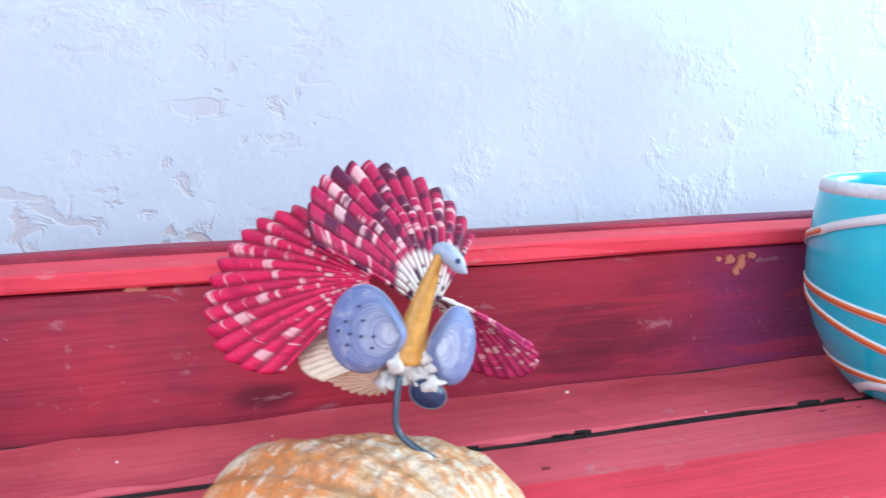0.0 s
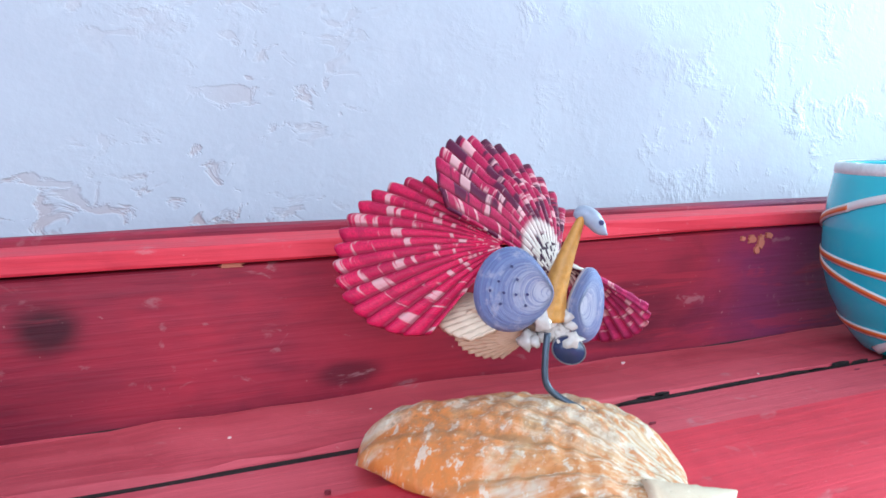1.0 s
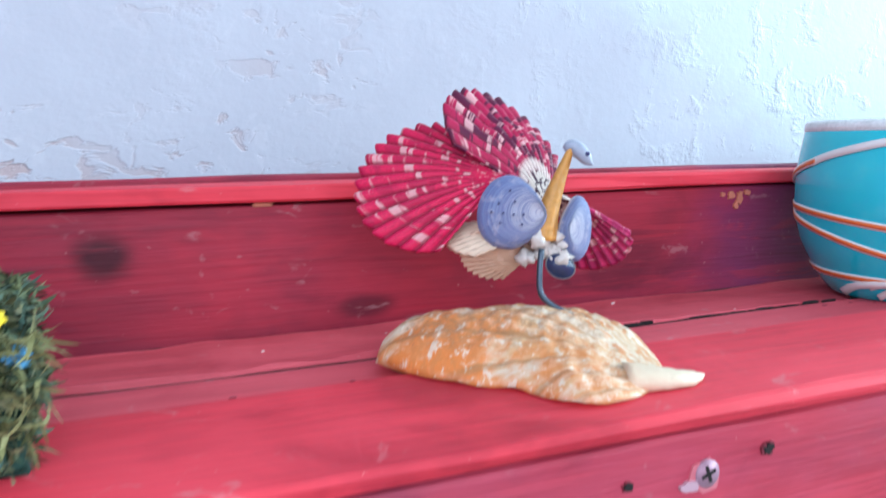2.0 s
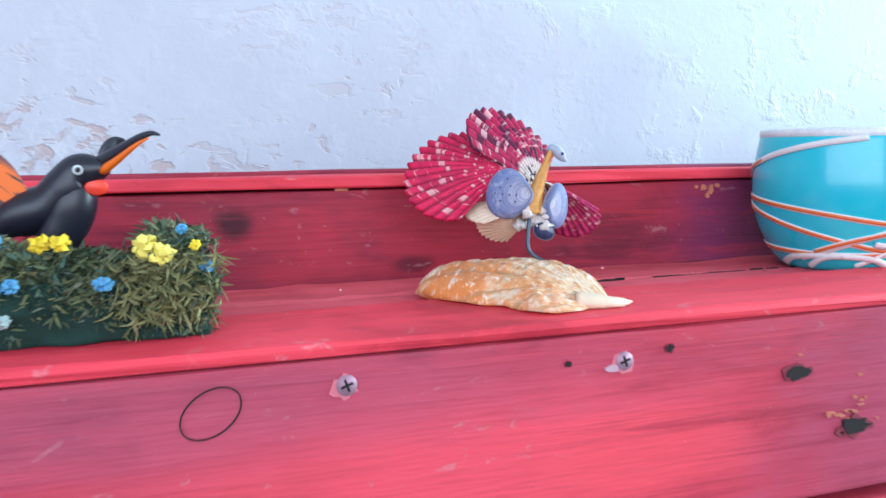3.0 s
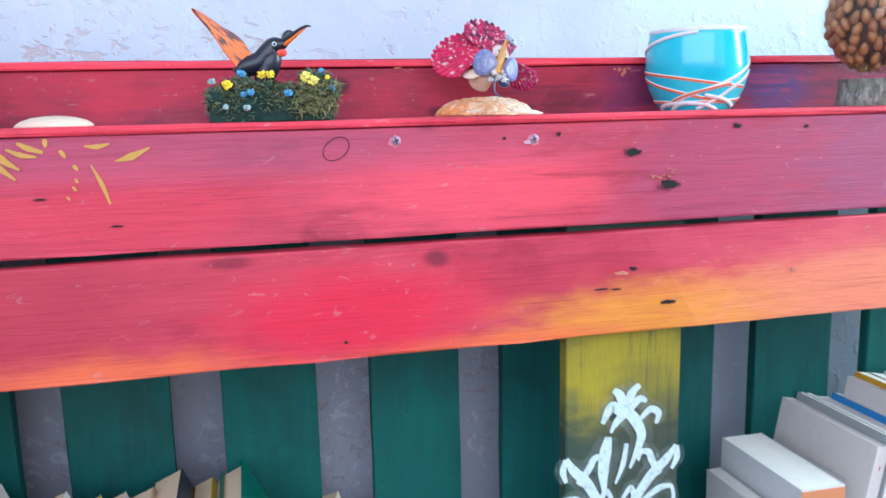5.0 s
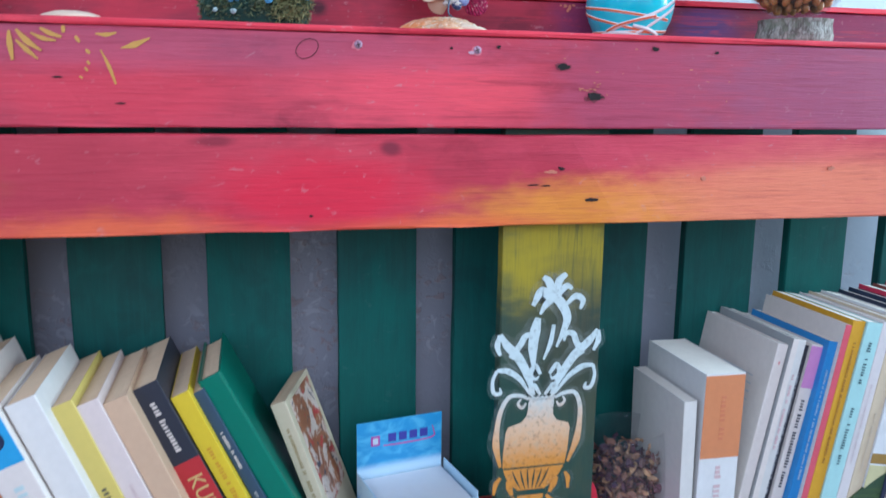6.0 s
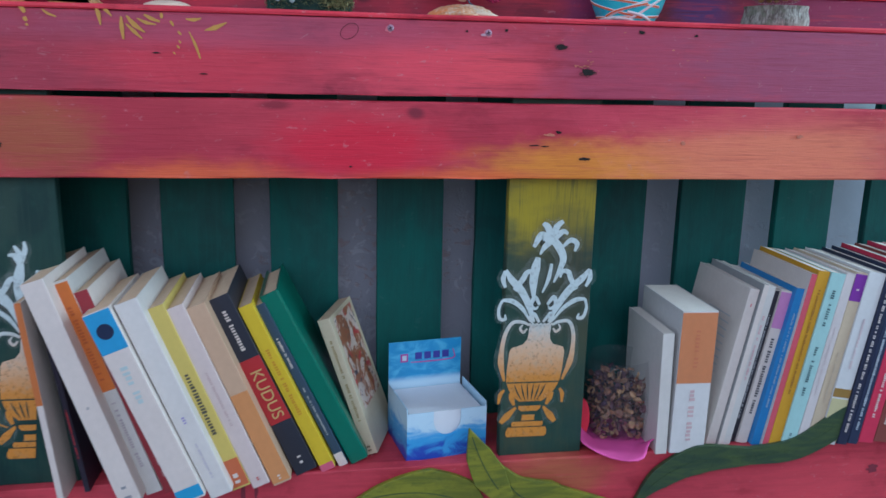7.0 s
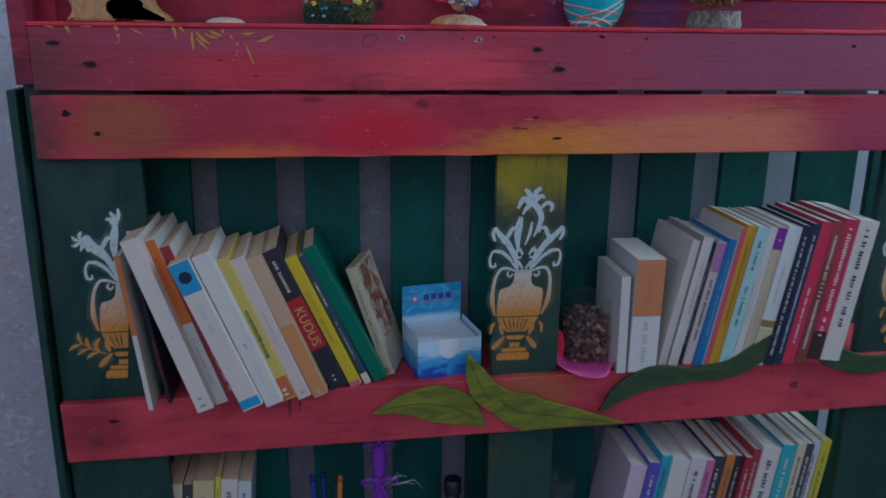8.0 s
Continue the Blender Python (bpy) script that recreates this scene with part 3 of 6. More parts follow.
art = art_mat()
for bx, by, lean, h, th, dp, col, lab, bands, bars, title in LEFT:
    hard = "hardback" in lab
    book(bx, by, shelf_z(bx), lean, h, th, dp, col, lab, bands, bars, title, page_mat, hard, ROW, -16.0 if "painted cover" in lab else 0.0, 0.90 if "black disc" in lab else 0.0, art if "painted cover" in lab else None)
RROW = "books standing on the upper shelf"
RIGHT = [
    (0.292, -0.004, -1.0, 0.160, 0.015, 0.115, (0.71, 0.66, 0.61), "slim white paperback with a blue mark", [], [], None),
    (0.356, -0.005, 0.6, 0.187, 0.046, 0.125, (0.74, 0.71, 0.69), "thick white paperback with an orange title block", [(0.50, 0.99, (0.68, 0.24, 0.10))], [(0.76, 0.30, 0.28, (0.55, 0.17, 0.08)), (0.26, 0.40, 0.30, (0.66, 0.45, 0.45))], None),
    (0.379, 0.010, 10.6, 0.212, 0.013, 0.14, W, "white paperback with printed back cover", [], [(0.9, 0.02, 0.2, (0.6, 0.05, 0.08))], None),
    (0.387, 0.006, 10.7, 0.219, 0.007, 0.14, (0.30, 0.30, 0.30), "thin grey covered booklet", [(0.0, 1.0, W)], [], None),
    (0.398, 0.008, 10.8, 0.216, 0.011, 0.14, (0.70, 0.66, 0.62), "white paperback with pale red lettering", [], [(0.62, 0.40, 0.5, (0.68, 0.40, 0.42))], None),
    (0.408, 0.014, 11.0, 0.208, 0.010, 0.14, (0.02, 0.02, 0.03), "thin black paperback with white lettering", [], [(0.5, 0.7, 0.4, (0.4, 0.4, 0.42))], None),
    (0.423, 0.010, 10.8, 0.208, 0.015, 0.14, W, "white paperback with a lilac head and black script", [(0.76, 0.99, (0.55, 0.22, 0.45))], [(0.45, 0.5, 0.6, (0.05, 0.05, 0.06))], None),
    (0.436, 0.002, 10.4, 0.213, 0.012, 0.14, (0.02, 0.20, 0.48), "blue paperback with white lettering", [], [(0.55, 0.6, 0.4, (0.4, 0.5, 0.65))], None),
    (0.444, -0.003, 10.0, 0.233, 0.008, 0.14, W, "thin white paperback with a coral red spine", [(0.0, 1.0, (0.70, 0.10, 0.14))], [], None),
    (0.460, -0.004, 10.0, 0.236, 0.016, 0.14, (0.68, 0.34, 0.02), "orange paperback with dark lettering", [], [(0.6, 0.6, 0.35, (0.30, 0.12, 0.02))], None),
    (0.480, -0.006, 10.2, 0.233, 0.020, 0.14, (0.36, 0.58, 0.56), "pale turquoise paperback with dark lettering", [], [(0.80, 0.22, 0.4, (0.06, 0.12, 0.13)), (0.45, 0.3, 0.4, (0.08, 0.15, 0.16)), (0.05, 0.08, 0.3, (0.1, 0.15, 0.18))], None),
    (0.494, -0.006, 10.0, 0.233, 0.013, 0.14, (0.72, 0.64, 0.62), "pale pink paperback with faint lettering", [], [(0.5, 0.4, 0.3, (0.6, 0.5, 0.5))], None),
    (0.511, -0.006, 9.8, 0.233, 0.016, 0.14, (0.66, 0.52, 0.36), "cream paperback with a purple label", [(0.84, 0.99, (0.20, 0.03, 0.30))], [(0.915, 0.03, 0.4, W), (0.4, 0.3, 0.3, (0.5, 0.4, 0.3))], None),
    (0.536, -0.008, 9.6, 0.232, 0.024, 0.14, (0.74, 0.73, 0.72), "white paperback with faint pink lettering", [(0.28, 0.33, (0.3, 0.17, 0.04)), (0.02, 0.27, (0.62, 0.55, 0.30))], [(0.6, 0.3, 0.25, (0.66, 0.5, 0.52))], None),
    (0.551, -0.010, 9.4, 0.234, 0.014, 0.14, (0.015, 0.02, 0.05), "black paperback with white capital lettering", [], [(0.5, 0.85, 0.5, W)], None),
    (0.566, -0.010, 9.2, 0.236, 0.014, 0.14, (0.02, 0.03, 0.07), "navy paperback with white capital lettering", [], [(0.5, 0.85, 0.45, (0.5, 0.55, 0.6))], None),
    (0.588, -0.010, 9.0, 0.238, 0.021, 0.14, (0.60, 0.03, 0.08), "bright red paperback with white lettering", [], [(0.35, 0.4, 0.35, W)], None),
    (0.608, -0.010, 8.6, 0.238, 0.019, 0.14, (0.22, 0.05, 0.04), "brown paperback with white lettering", [(0.72, 0.99, (0.3, 0.05, 0.05))], [(0.5, 0.85, 0.5, W)], None),
    (0.632, -0.010, 8.4, 0.240, 0.023, 0.14, (0.62, 0.03, 0.09), "red paperback with bold white lettering", [(0.02, 0.22, (0.05, 0.02, 0.02))], [(0.55, 0.8, 0.55, W)], None),
    (0.668, -0.010, 8.2, 0.236, 0.034, 0.14, W, "white paperback with bold black lettering", [], [(0.60, 0.7, 0.4, (0.05, 0.05, 0.06))], None),
]
for bx, by, lean, h, th, dp, col, lab, bands, bars, title in RIGHT:
    book(bx, by, shelf_z(bx), lean, h, th, dp, col, lab, bands, bars, title, white_page, False, RROW, back_lines="back cover" in lab or "orange title" in lab)
# lower shelf
LOW = "books on the lower shelf"
rnd = random.Random(4)
x = 0.30
for i, (th, h, col, lab) in enumerate([
        (0.030, 0.268, (0.60, 0.45, 0.52), "paperback with a pink patterned cover"), (0.022, 0.272, (0.10, 0.08, 0.40), "violet blue paperback"),
        (0.018, 0.282, (0.03, 0.36, 0.46), "turquoise paperback"), (0.032, 0.275, W, "white paperback"), (0.028, 0.275, (0.72, 0.62, 0.60), "pale pink paperback"),
        (0.018, 0.268, (0.60, 0.15, 0.32), "bright pink paperback"), (0.022, 0.270, (0.04, 0.04, 0.06), "black paperback with white lettering"), (0.016, 0.272, (0.55, 0.18, 0.04), "orange paperback"),
        (0.014, 0.27, (0.03, 0.03, 0.04), "thin black paperback"), (0.014, 0.27, (0.35, 0.02, 0.04), "dark red paperback"), (0.014, 0.282, (0.40, 0.04, 0.05), "red paperback"),
        (0.034, 0.285, W, "thick white paperback"), (0.026, 0.288, (0.04, 0.38, 0.42), "turquoise and white paperback"), (0.016, 0.29, (0.60, 0.50, 0.33), "cream paperback"),
        (0.016, 0.288, (0.06, 0.06, 0.07), "black paperback with cream lettering"), (0.018, 0.288, (0.60, 0.55, 0.58), "white and lilac paperback"), (0.018, 0.288, (0.66, 0.52, 0.03), "yellow paperback")]):
    bars = [(0.7, 0.4, 0.45, W if max(col) < 0.45 else (0.1, 0.1, 0.12))] if i not in (0, 3) else []
    book(x + th, 0.012 + rnd.uniform(-0.006, 0.006), 0.4805, 9.0 - i * 0.15, h - 0.046, th, 0.13, col, lab + " on the lower shelf", [], bars, None, white_page, False, LOW)
    x += th * 1.02 + 0.0005
x = -0.455
for i, (th, h, col, lab) in enumerate([
        (0.022, 0.255, (0.03, 0.08, 0.28), "navy hardback"), (0.026, 0.272, CREAM, "cream paperback"), (0.014, 0.27, (0.05, 0.05, 0.05), "black paperback"), (0.034, 0.275, (0.60, 0.45, 0.25), "thick tan hardback"),
        (0.008, 0.282, (0.7, 0.6, 0.05), "thin yellow booklet"), (0.026, 0.275, W, "white paperback"), (0.02, 0.27, (0.62, 0.64, 0.66), "worn grey paperback")]):
    book(x + th, 0.03, 0.4805, 4.0, h - 0.044, th, 0.115, col, lab + " on the lower shelf", [], [(0.85, 0.12, 0.5, W if max(col) < 0.45 else (0.1, 0.1, 0.12))], None, page_mat, "hardback" in lab, LOW)
    x += th * 1.01 + 0.0005

# ---- painted decoration and wear on the bookcase ----
gold = plain("gold_paint", (0.50, 0.24, 0.04), 0.6, 0.25, 150.0)
FLOWER_STROKES = [
    (((-0.2406, 1.3812), (-0.2301, 1.384), (-0.2177, 1.3897)), (0.0006, 0.004, 0.0009)),
    (((-0.2591, 1.392), (-0.2512, 1.3914), (-0.2433, 1.3931)), (0.0009, 0.0028, 0.0009)),
    (((-0.283, 1.3976), (-0.283, 1.3948), (-0.283, 1.392)), (0.0017, 0.0026, 0.0014)),
    (((-0.2746, 1.3897), (-0.273, 1.3874), (-0.2714, 1.3846)), (0.0014, 0.0023, 0.0011)),
    (((-0.2672, 1.3795), (-0.2657, 1.3778), (-0.2641, 1.3761)), (0.0014, 0.002, 0.0011)),
    (((-0.2667, 1.3704), (-0.2659, 1.369), (-0.2651, 1.3676)), (0.0011, 0.0014, 0.0011)),
    (((-0.2688, 1.3653), (-0.2678, 1.3639), (-0.2667, 1.3624)), (0.0011, 0.0014, 0.0011)),
    (((-0.273, 1.3585), (-0.272, 1.3573), (-0.2709, 1.3565)), (0.0009, 0.0011, 0.0009)),
    (((-0.2562, 1.3795), (-0.2504, 1.3664), (-0.2459, 1.3522)), (0.0006, 0.0023, 0.0011)),
    (((-0.3073, 1.3914), (-0.2986, 1.3874), (-0.2888, 1.3857)), (0.0009, 0.0028, 0.0009)),
    (((-0.3184, 1.3857), (-0.311, 1.3783), (-0.3031, 1.371)), (0.0011, 0.0031, 0.0009)),
]
FAR_STROKES = [
    (((-0.3474, 1.4017), (-0.3449, 1.3952), (-0.3433, 1.3836)), (0.001, 0.0036, 0.001)),
    (((-0.3228, 1.3927), (-0.3228, 1.3826), (-0.3217, 1.37)), (0.0015, 0.0036, 0.0015)),
    (((-0.3176, 1.3937), (-0.3104, 1.3851), (-0.3002, 1.3776)), (0.0015, 0.0041, 0.001)),
    (((-0.3002, 1.3952), (-0.2935, 1.3916), (-0.2847, 1.3886)), (0.0015, 0.0031, 0.0015)),
    (((-0.5118, 1.4037), (-0.5041, 1.4007), (-0.4939, 1.3967)), (0.0015, 0.0036, 0.001)),
    (((-0.4836, 1.4047), (-0.4784, 1.3987), (-0.4749, 1.3901)), (0.0015, 0.0041, 0.001)),
    (((-0.4682, 1.4017), (-0.4579, 1.4007), (-0.4476, 1.3987)), (0.0015, 0.0041, 0.0015)),
    (((-0.4194, 1.3997), (-0.4168, 1.3967), (-0.4153, 1.3937)), (0.0026, 0.0036, 0.002)),
    (((-0.4163, 1.3896), (-0.4153, 1.3876), (-0.4142, 1.3856)), (0.0026, 0.0031, 0.002)),
    (((-0.4153, 1.3831), (-0.4142, 1.3821), (-0.4137, 1.3811)), (0.0015, 0.002, 0.0015)),
    (((-0.3413, 1.4027), (-0.3372, 1.3987), (-0.332, 1.3927)), (0.0015, 0.0031, 0.001)),
    (((-0.3988, 1.3977), (-0.3937, 1.3937), (-0.3855, 1.3906)), (0.001, 0.002, 0.001)),
]
for i, (pts, w) in enumerate(FLOWER_STROKES + FAR_STROKES):
    part("painted_stroke", stroke(pts, tuple(1.3 * v for v in w), -0.0006), gold, front_1, "ochre brush stroke" if i == 0 else "")


def vase_paint():
    n = Nodes("stencil_paint")
    grain = n.noise(n.at((40, 40, 40)), 3.0, 4.0)
    p = n.put("ShaderNodeSeparateXYZ")
    n.link(n.coord.outputs["Object"], p.inputs[0])
    h = n.math("ADD", p.outputs["Z"], n.math("MULTIPLY", grain, 0.03))
    c = n.mix(n.ramp(h, 1.080, 1.025), (0.54, 0.62, 0.62), (0.66, 0.42, 0.26))
    c = n.mix(n.ramp(h, 1.035, 0.985), c, (0.60, 0.23, 0.03))
    c = n.mix(n.math("MULTIPLY", n.ramp(grain, 0.5, 0.75), 0.25), c, (0.16, 0.22, 0.18))
    return n.done(c, 0.6, Alpha=n.ramp(n.noise(n.at(), 230.0, 4.0, 0.65), 0.27, 0.49, 0.6, 1.0))


stencil = vase_paint()
haze_n = Nodes("stencil_haze")
haze = haze_n.done((0.45, 0.50, 0.46), 0.7, Alpha=haze_n.ramp(haze_n.noise(haze_n.at(), 160.0, 3.0), 0.3, 0.8, 0.02, 0.10))
stencil_line = plain("stencil_gap", (0.03, 0.05, 0.035), 0.7)
K, TOP = 0.000231, 1.2195


def vase_at(x0, slant, sides, parent, y=0.0163):
    """The stencilled vase of flowers on an upright; u is sideways from its axis, v down, in stencil units."""
    def P(u, v):
        return (x0 + u * K - slant * v * K, TOP - v * K)

    lift = [0]

    def put(pts, w, name="stencil_scroll"):
        lift[0] += 1
        part("stencil_haze", stroke([P(u, v) for u, v in pts], tuple(1.75 * a * K + 0.0022 for a in w), y - 0.000006 * lift[0], 7, 0.0002), haze, parent)
        part(name, stroke([P(u, v) for u, v in pts], tuple(0.78 * a * K for a in w), y - 0.0003 - 0.000012 * lift[0], 7), stencil, parent)

    def fill(rows, name):
        right = [P(h, v) for v, h in rows]
        left = [P(-h, v) for v, h in reversed(rows)]
        if sides == (-1,):
            right = [P(20, rows[0][0]), P(20, rows[-1][0])]
        part(name, slab(right + left, y - 0.00028, y), stencil, parent)

    fill([(745, 55), (775, 60), (800, 58), (830, 62), (858, 82), (876, 140), (900, 150), (1000, 151), (1068, 146)], "stencil_vase")
    fill([(1076, 142), (1110, 128), (1150, 100), (1180, 62)], "stencil_bowl")
    fill([(1206, 62), (1222, 60), (1236, 45)], "stencil_stem")
    fill([(1258, 36), (1276, 34), (1290, 38)], "stencil_stem")
    fill([(1297, 84), (1310, 88), (1324, 84)], "stencil_foot")
    fill([(1330, 104), (1350, 113), (1372, 113), (1384, 104)], "stencil_foot")
    for k in (-90, -55, -25, 5, 35, 65):
        if k > 0 and sides == (-1,):
            continue
        part("stencil_flute", stroke([P(k * 1.1, 1085), P(k * 0.85, 1130), P(k * 0.55, 1172)], (3 * K, 9 * K, 2 * K), y - 0.0003, 4), stencil_line, parent)
    for s in sides:
        put([(s * 62, 752), (s * 95, 735), (s * 150, 735), (s * 182, 790), (s * 192, 870), (s * 188, 960), (s * 158, 1060)], (14, 22, 24, 26, 30, 42, 16), "stencil_handle")
        put([(s * 70, 770), (s * 88, 790), (s * 108, 770), (s * 96, 748)], (10, 18, 16, 8))
        # leaning sprays with curled tips
        put([(s * 40, 735), (s * 80, 640), (s * 130, 560), (s * 190, 500), (s * 222, 450)], (18, 46, 52, 46, 16))
        put([(s * 165, 560), (s * 128, 500), (s * 110, 465), (s * 78, 462), (s * 70, 495)], (34, 36, 34, 26, 12))
        put([(s * 60, 730), (s * 110, 660), (s * 170, 618), (s * 222, 612)], (10, 28, 34, 20))
        put([(s * 222, 612), (s * 236, 660), (s * 225, 712), (s * 196, 715), (s * 200, 690)], (18, 20, 24, 22, 8))
        put([(s * 225, 455), (s * 232, 500), (s * 215, 545)], (26, 34, 18))
        put([(s * 118, 1130), (s * 105, 1160), (s * 88, 1200)], (14, 40, 18), "stencil_leaf")
        put([(s * 150, 1300), (s * 118, 1262), (s * 75, 1212)], (30, 50, 16), "stencil_leaf")
        put([(s * 152, 1110), (s * 170, 1140), (s * 175, 1190)], (16, 30, 14), "stencil_leaf")
        put([(s * 20, 640), (s * 50, 600), (s * 66, 640), (s * 40, 662), (s * 26, 648)], (18, 30, 26, 18, 8))
        put([(s * 10, 735), (s * 44, 690), (s * 62, 715), (s * 44, 742)], (16, 28, 24, 10))
    # the tall flower, its stem leaves and petals
    put([(-55, 620), (-70, 520), (-68, 440), (-62, 385)], (14, 56, 62, 34), "stencil_leaf")
    put([(-15, 575), (8, 500), (14, 420)], (10, 28, 22), "stencil_leaf")
    if len(sides) == 2:
        put([(38, 520), (62, 450), (72, 390), (40, 330), (0, 290)], (12, 34, 48, 56, 50), "stencil_stem")
        for pts, w in ((((-10, 300), (-60, 270), (-92, 330)), (50, 54, 22)), (((0, 300), (-30, 230), (-60, 205)), (46, 46, 26)), (((5, 290), (15, 225), (45, 195)), (46, 44, 26)),
                       (((10, 290), (50, 250), (80, 262)), (40, 36, 18)), (((-5, 300), (-35, 330), (-55, 370)), (44, 36, 12)), (((60, 330), (100, 295), (135, 315), (128, 355)), (20, 34, 34, 16))):
            put(pts, w, "stencil_petal")
    else:
        for pts, w in ((((-62, 400), (-90, 350), (-120, 345)), (30, 34, 14)), (((-62, 390), (-75, 330), (-95, 300)), (30, 32, 14)), (((-60, 380), (-45, 320), (-50, 280)), (30, 30, 14))):
            put(pts, w, "stencil_petal")
        # a lower spray with its own flower, and a leafy twig beside the foot
        put([(-60, 660), (-120, 590), (-190, 540), (-245, 500)], (14, 34, 34, 20), "stencil_leaf")
        for k in range(6):
            a = 1.05 * k + 0.3
            put([(-262, 478), (-262 + 36 * math.cos(a), 478 + 36 * math.sin(a)), (-262 + 62 * math.cos(a + 0.25), 478 + 62 * math.sin(a + 0.25))], (12, 30, 8), "stencil_petal")
        put([(-110, 1215), (-190, 1180), (-270, 1130)], (8, 12, 6), "stencil_stem")
        for u, v in ((-150, 1198), (-205, 1172), (-255, 1140)):
            put([(u, v), (u - 22, v - 40), (u - 26, v - 74)], (6, 30, 6), "stencil_leaf")
            put([(u, v), (u - 46, v + 16), (u - 78, v + 44)], (6, 30, 6), "stencil_leaf")
    for k in range(-3, 4):
        if k <= 0 or len(sides) == 2:
            put([(k * 20 - 7, 752), (k * 20, 746), (k * 20 + 7, 752)], (8, 17, 8), "stencil_bead")


uprights = [o for o in case.children if o.name.startswith("upright_board")]
vase_at(0.1545, 0.085, (-1, 1), uprights[1])
vase_at(-0.424, 0.10, (-1,), uprights[0])
vase_at(0.79, 0.0, (-1, 1), uprights[2])


def mark(x, z, rx, rz, parent, material, name, y=-0.0004, seed=0, thick=0.0005, n=16):
    """An uneven dent or stain on a board's face."""
    rim = []
    for i in range(n):
        a = 2 * math.pi * i / n
        k = 1 + 0.75 * noise.noise((math.cos(a) * 2.1 + seed * 3.3, math.sin(a) * 2.1, seed))
        rim.append((x + rx * k * math.cos(a), z + rz * k * math.sin(a)))
    return part(name, slab(rim, y - thick, y + 0.001), material, parent)


stain = plain("dark_stain", (0.20, 0.022, 0.04), 0.7, 0.3, 200.0)
# nail holes are flat dark chips without a recess, their inner shade in the colour
for i, (x, z, rx, rz) in enumerate(((0.143, 1.374, 0.0062, 0.003), (0.175, 1.347, 0.007, 0.0035), (0.080, 1.390, 0.0016, 0.0013), (0.036, 1.388, 0.0012, 0.001), (-0.455, 1.351, 0.009, 0.004), (-0.497, 1.378, 0.007, 0.003), (0.62, 1.382, 0.003, 0.002), (0.235, 1.392, 0.003, 0.0018), (0.30, 1.39, 0.002, 0.0012), (-0.243, 1.337, 0.0035, 0.0006), (-0.2896, 1.3575, 0.0035, 0.0006))):
    mark(x, z, rx * 1.25, rz * 1.25, front_1, stain, "worn_ring", -0.0002, i + 30)
    mark(x, z, rx, rz, front_1, dark_hole, "nail_hole", -0.0006, i)
r9 = random.Random(21)
for i in range(26):
    x, z = (0.171 + r9.gauss(0, 0.009), 1.353 + r9.gauss(0, 0.004)) if i < 17 else (r9.uniform(0.13, 0.34), r9.uniform(1.335, 1.392))
    mark(x, z, r9.uniform(0.0005, 0.0019), r9.uniform(0.0003, 0.0008), front_1, bare_wood, "chipped_paint", -0.0003, i + 60, 0.0004, 9)
for i, (x, z, rx, rz) in enumerate(((0.177, 1.25, 0.0062, 0.0018), (0.135, 1.277, 0.006, 0.0016), (0.145, 1.28, 0.003, 0.0016), (0.118, 1.265, 0.005, 0.0006), (0.13, 1.264, 0.004, 0.0006), (0.295, 1.269, 0.0028, 0.0022), (-0.491, 1.288, 0.0055, 0.004), (-0.454, 1.261, 0.0045, 0.0028), (-0.09, 1.24, 0.0015, 0.001), (0.44, 1.278, 0.004, 0.002))):
    mark(x, z, rx, rz, front_2, dark_hole if i not in (1, 5, 9) else bare_wood, "nail_hole" if i not in (1, 5, 9) else "worn_knot", -0.0006, i + 5)
for i, (x, z, rx, rz) in enumerate(((-0.473, 0.838, 0.007, 0.0025), (-0.50, 0.806, 0.011, 0.006), (0.169, 0.838, 0.004, 0.0025), (0.60, 0.84, 0.008, 0.006), (-0.218, 0.847, 0.0025, 0.018), (-0.203, 0.853, 0.002, 0.012))):
    mark(x, z, rx, rz, shelf_front, stain if i in (1, 3, 4, 5) else dark_hole, "paint_drip" if i in (4, 5) else "knot", -0.0005, i + 9)
# splinters along the seam, the gap's shade in their dark colour; dents and paint flecks on the plank tops
FLAT = lambda z: Matrix(((1, 0, 0, 0), (0, 0, 1, 0), (0, -1, 0, z), (0, 0, 0, 1)))
fleck = plain("pale_fleck", (0.72, 0.55, 0.52), 0.7)
r8 = random.Random(33)
for i in range(44):
    if i < 22:
        x, y, z, rx, ry, mt = r8.uniform(0.05, 0.25), 0.0880 + r8.gauss(0, 0.0013), 1.4016, r8.uniform(0.002, 0.008), r8.uniform(0.0004, 0.0011), dark_hole
    elif i < 34:
        x, y, z, rx, ry, mt = r8.uniform(-0.12, 0.22), r8.uniform(0.062, 0.083), 1.4018, r8.uniform(0.0006, 0.0018), r8.uniform(0.0002, 0.0005), stain
    else:
        x, y, z, rx, ry, mt = r8.uniform(-0.15, 0.22), r8.uniform(0.092, 0.130), 1.4014, r8.uniform(0.0003, 0.0008), r8.uniform(0.0003, 0.0006), fleck
    rim = [(x + rx * (1 + 0.6 * noise.noise((k * 1.7, i, 0))) * math.cos(k * 0.6283), y + ry * (1 + 0.6 * noise.noise((k * 1.3, i, 5))) * math.sin(k * 0.6283)) for k in range(10)]
    part("splinter" if mt is dark_hole else "dent" if mt is stain else "paint_fleck", moved(slab(rim, -0.0005, 0.001), FLAT(z)), mt, case)
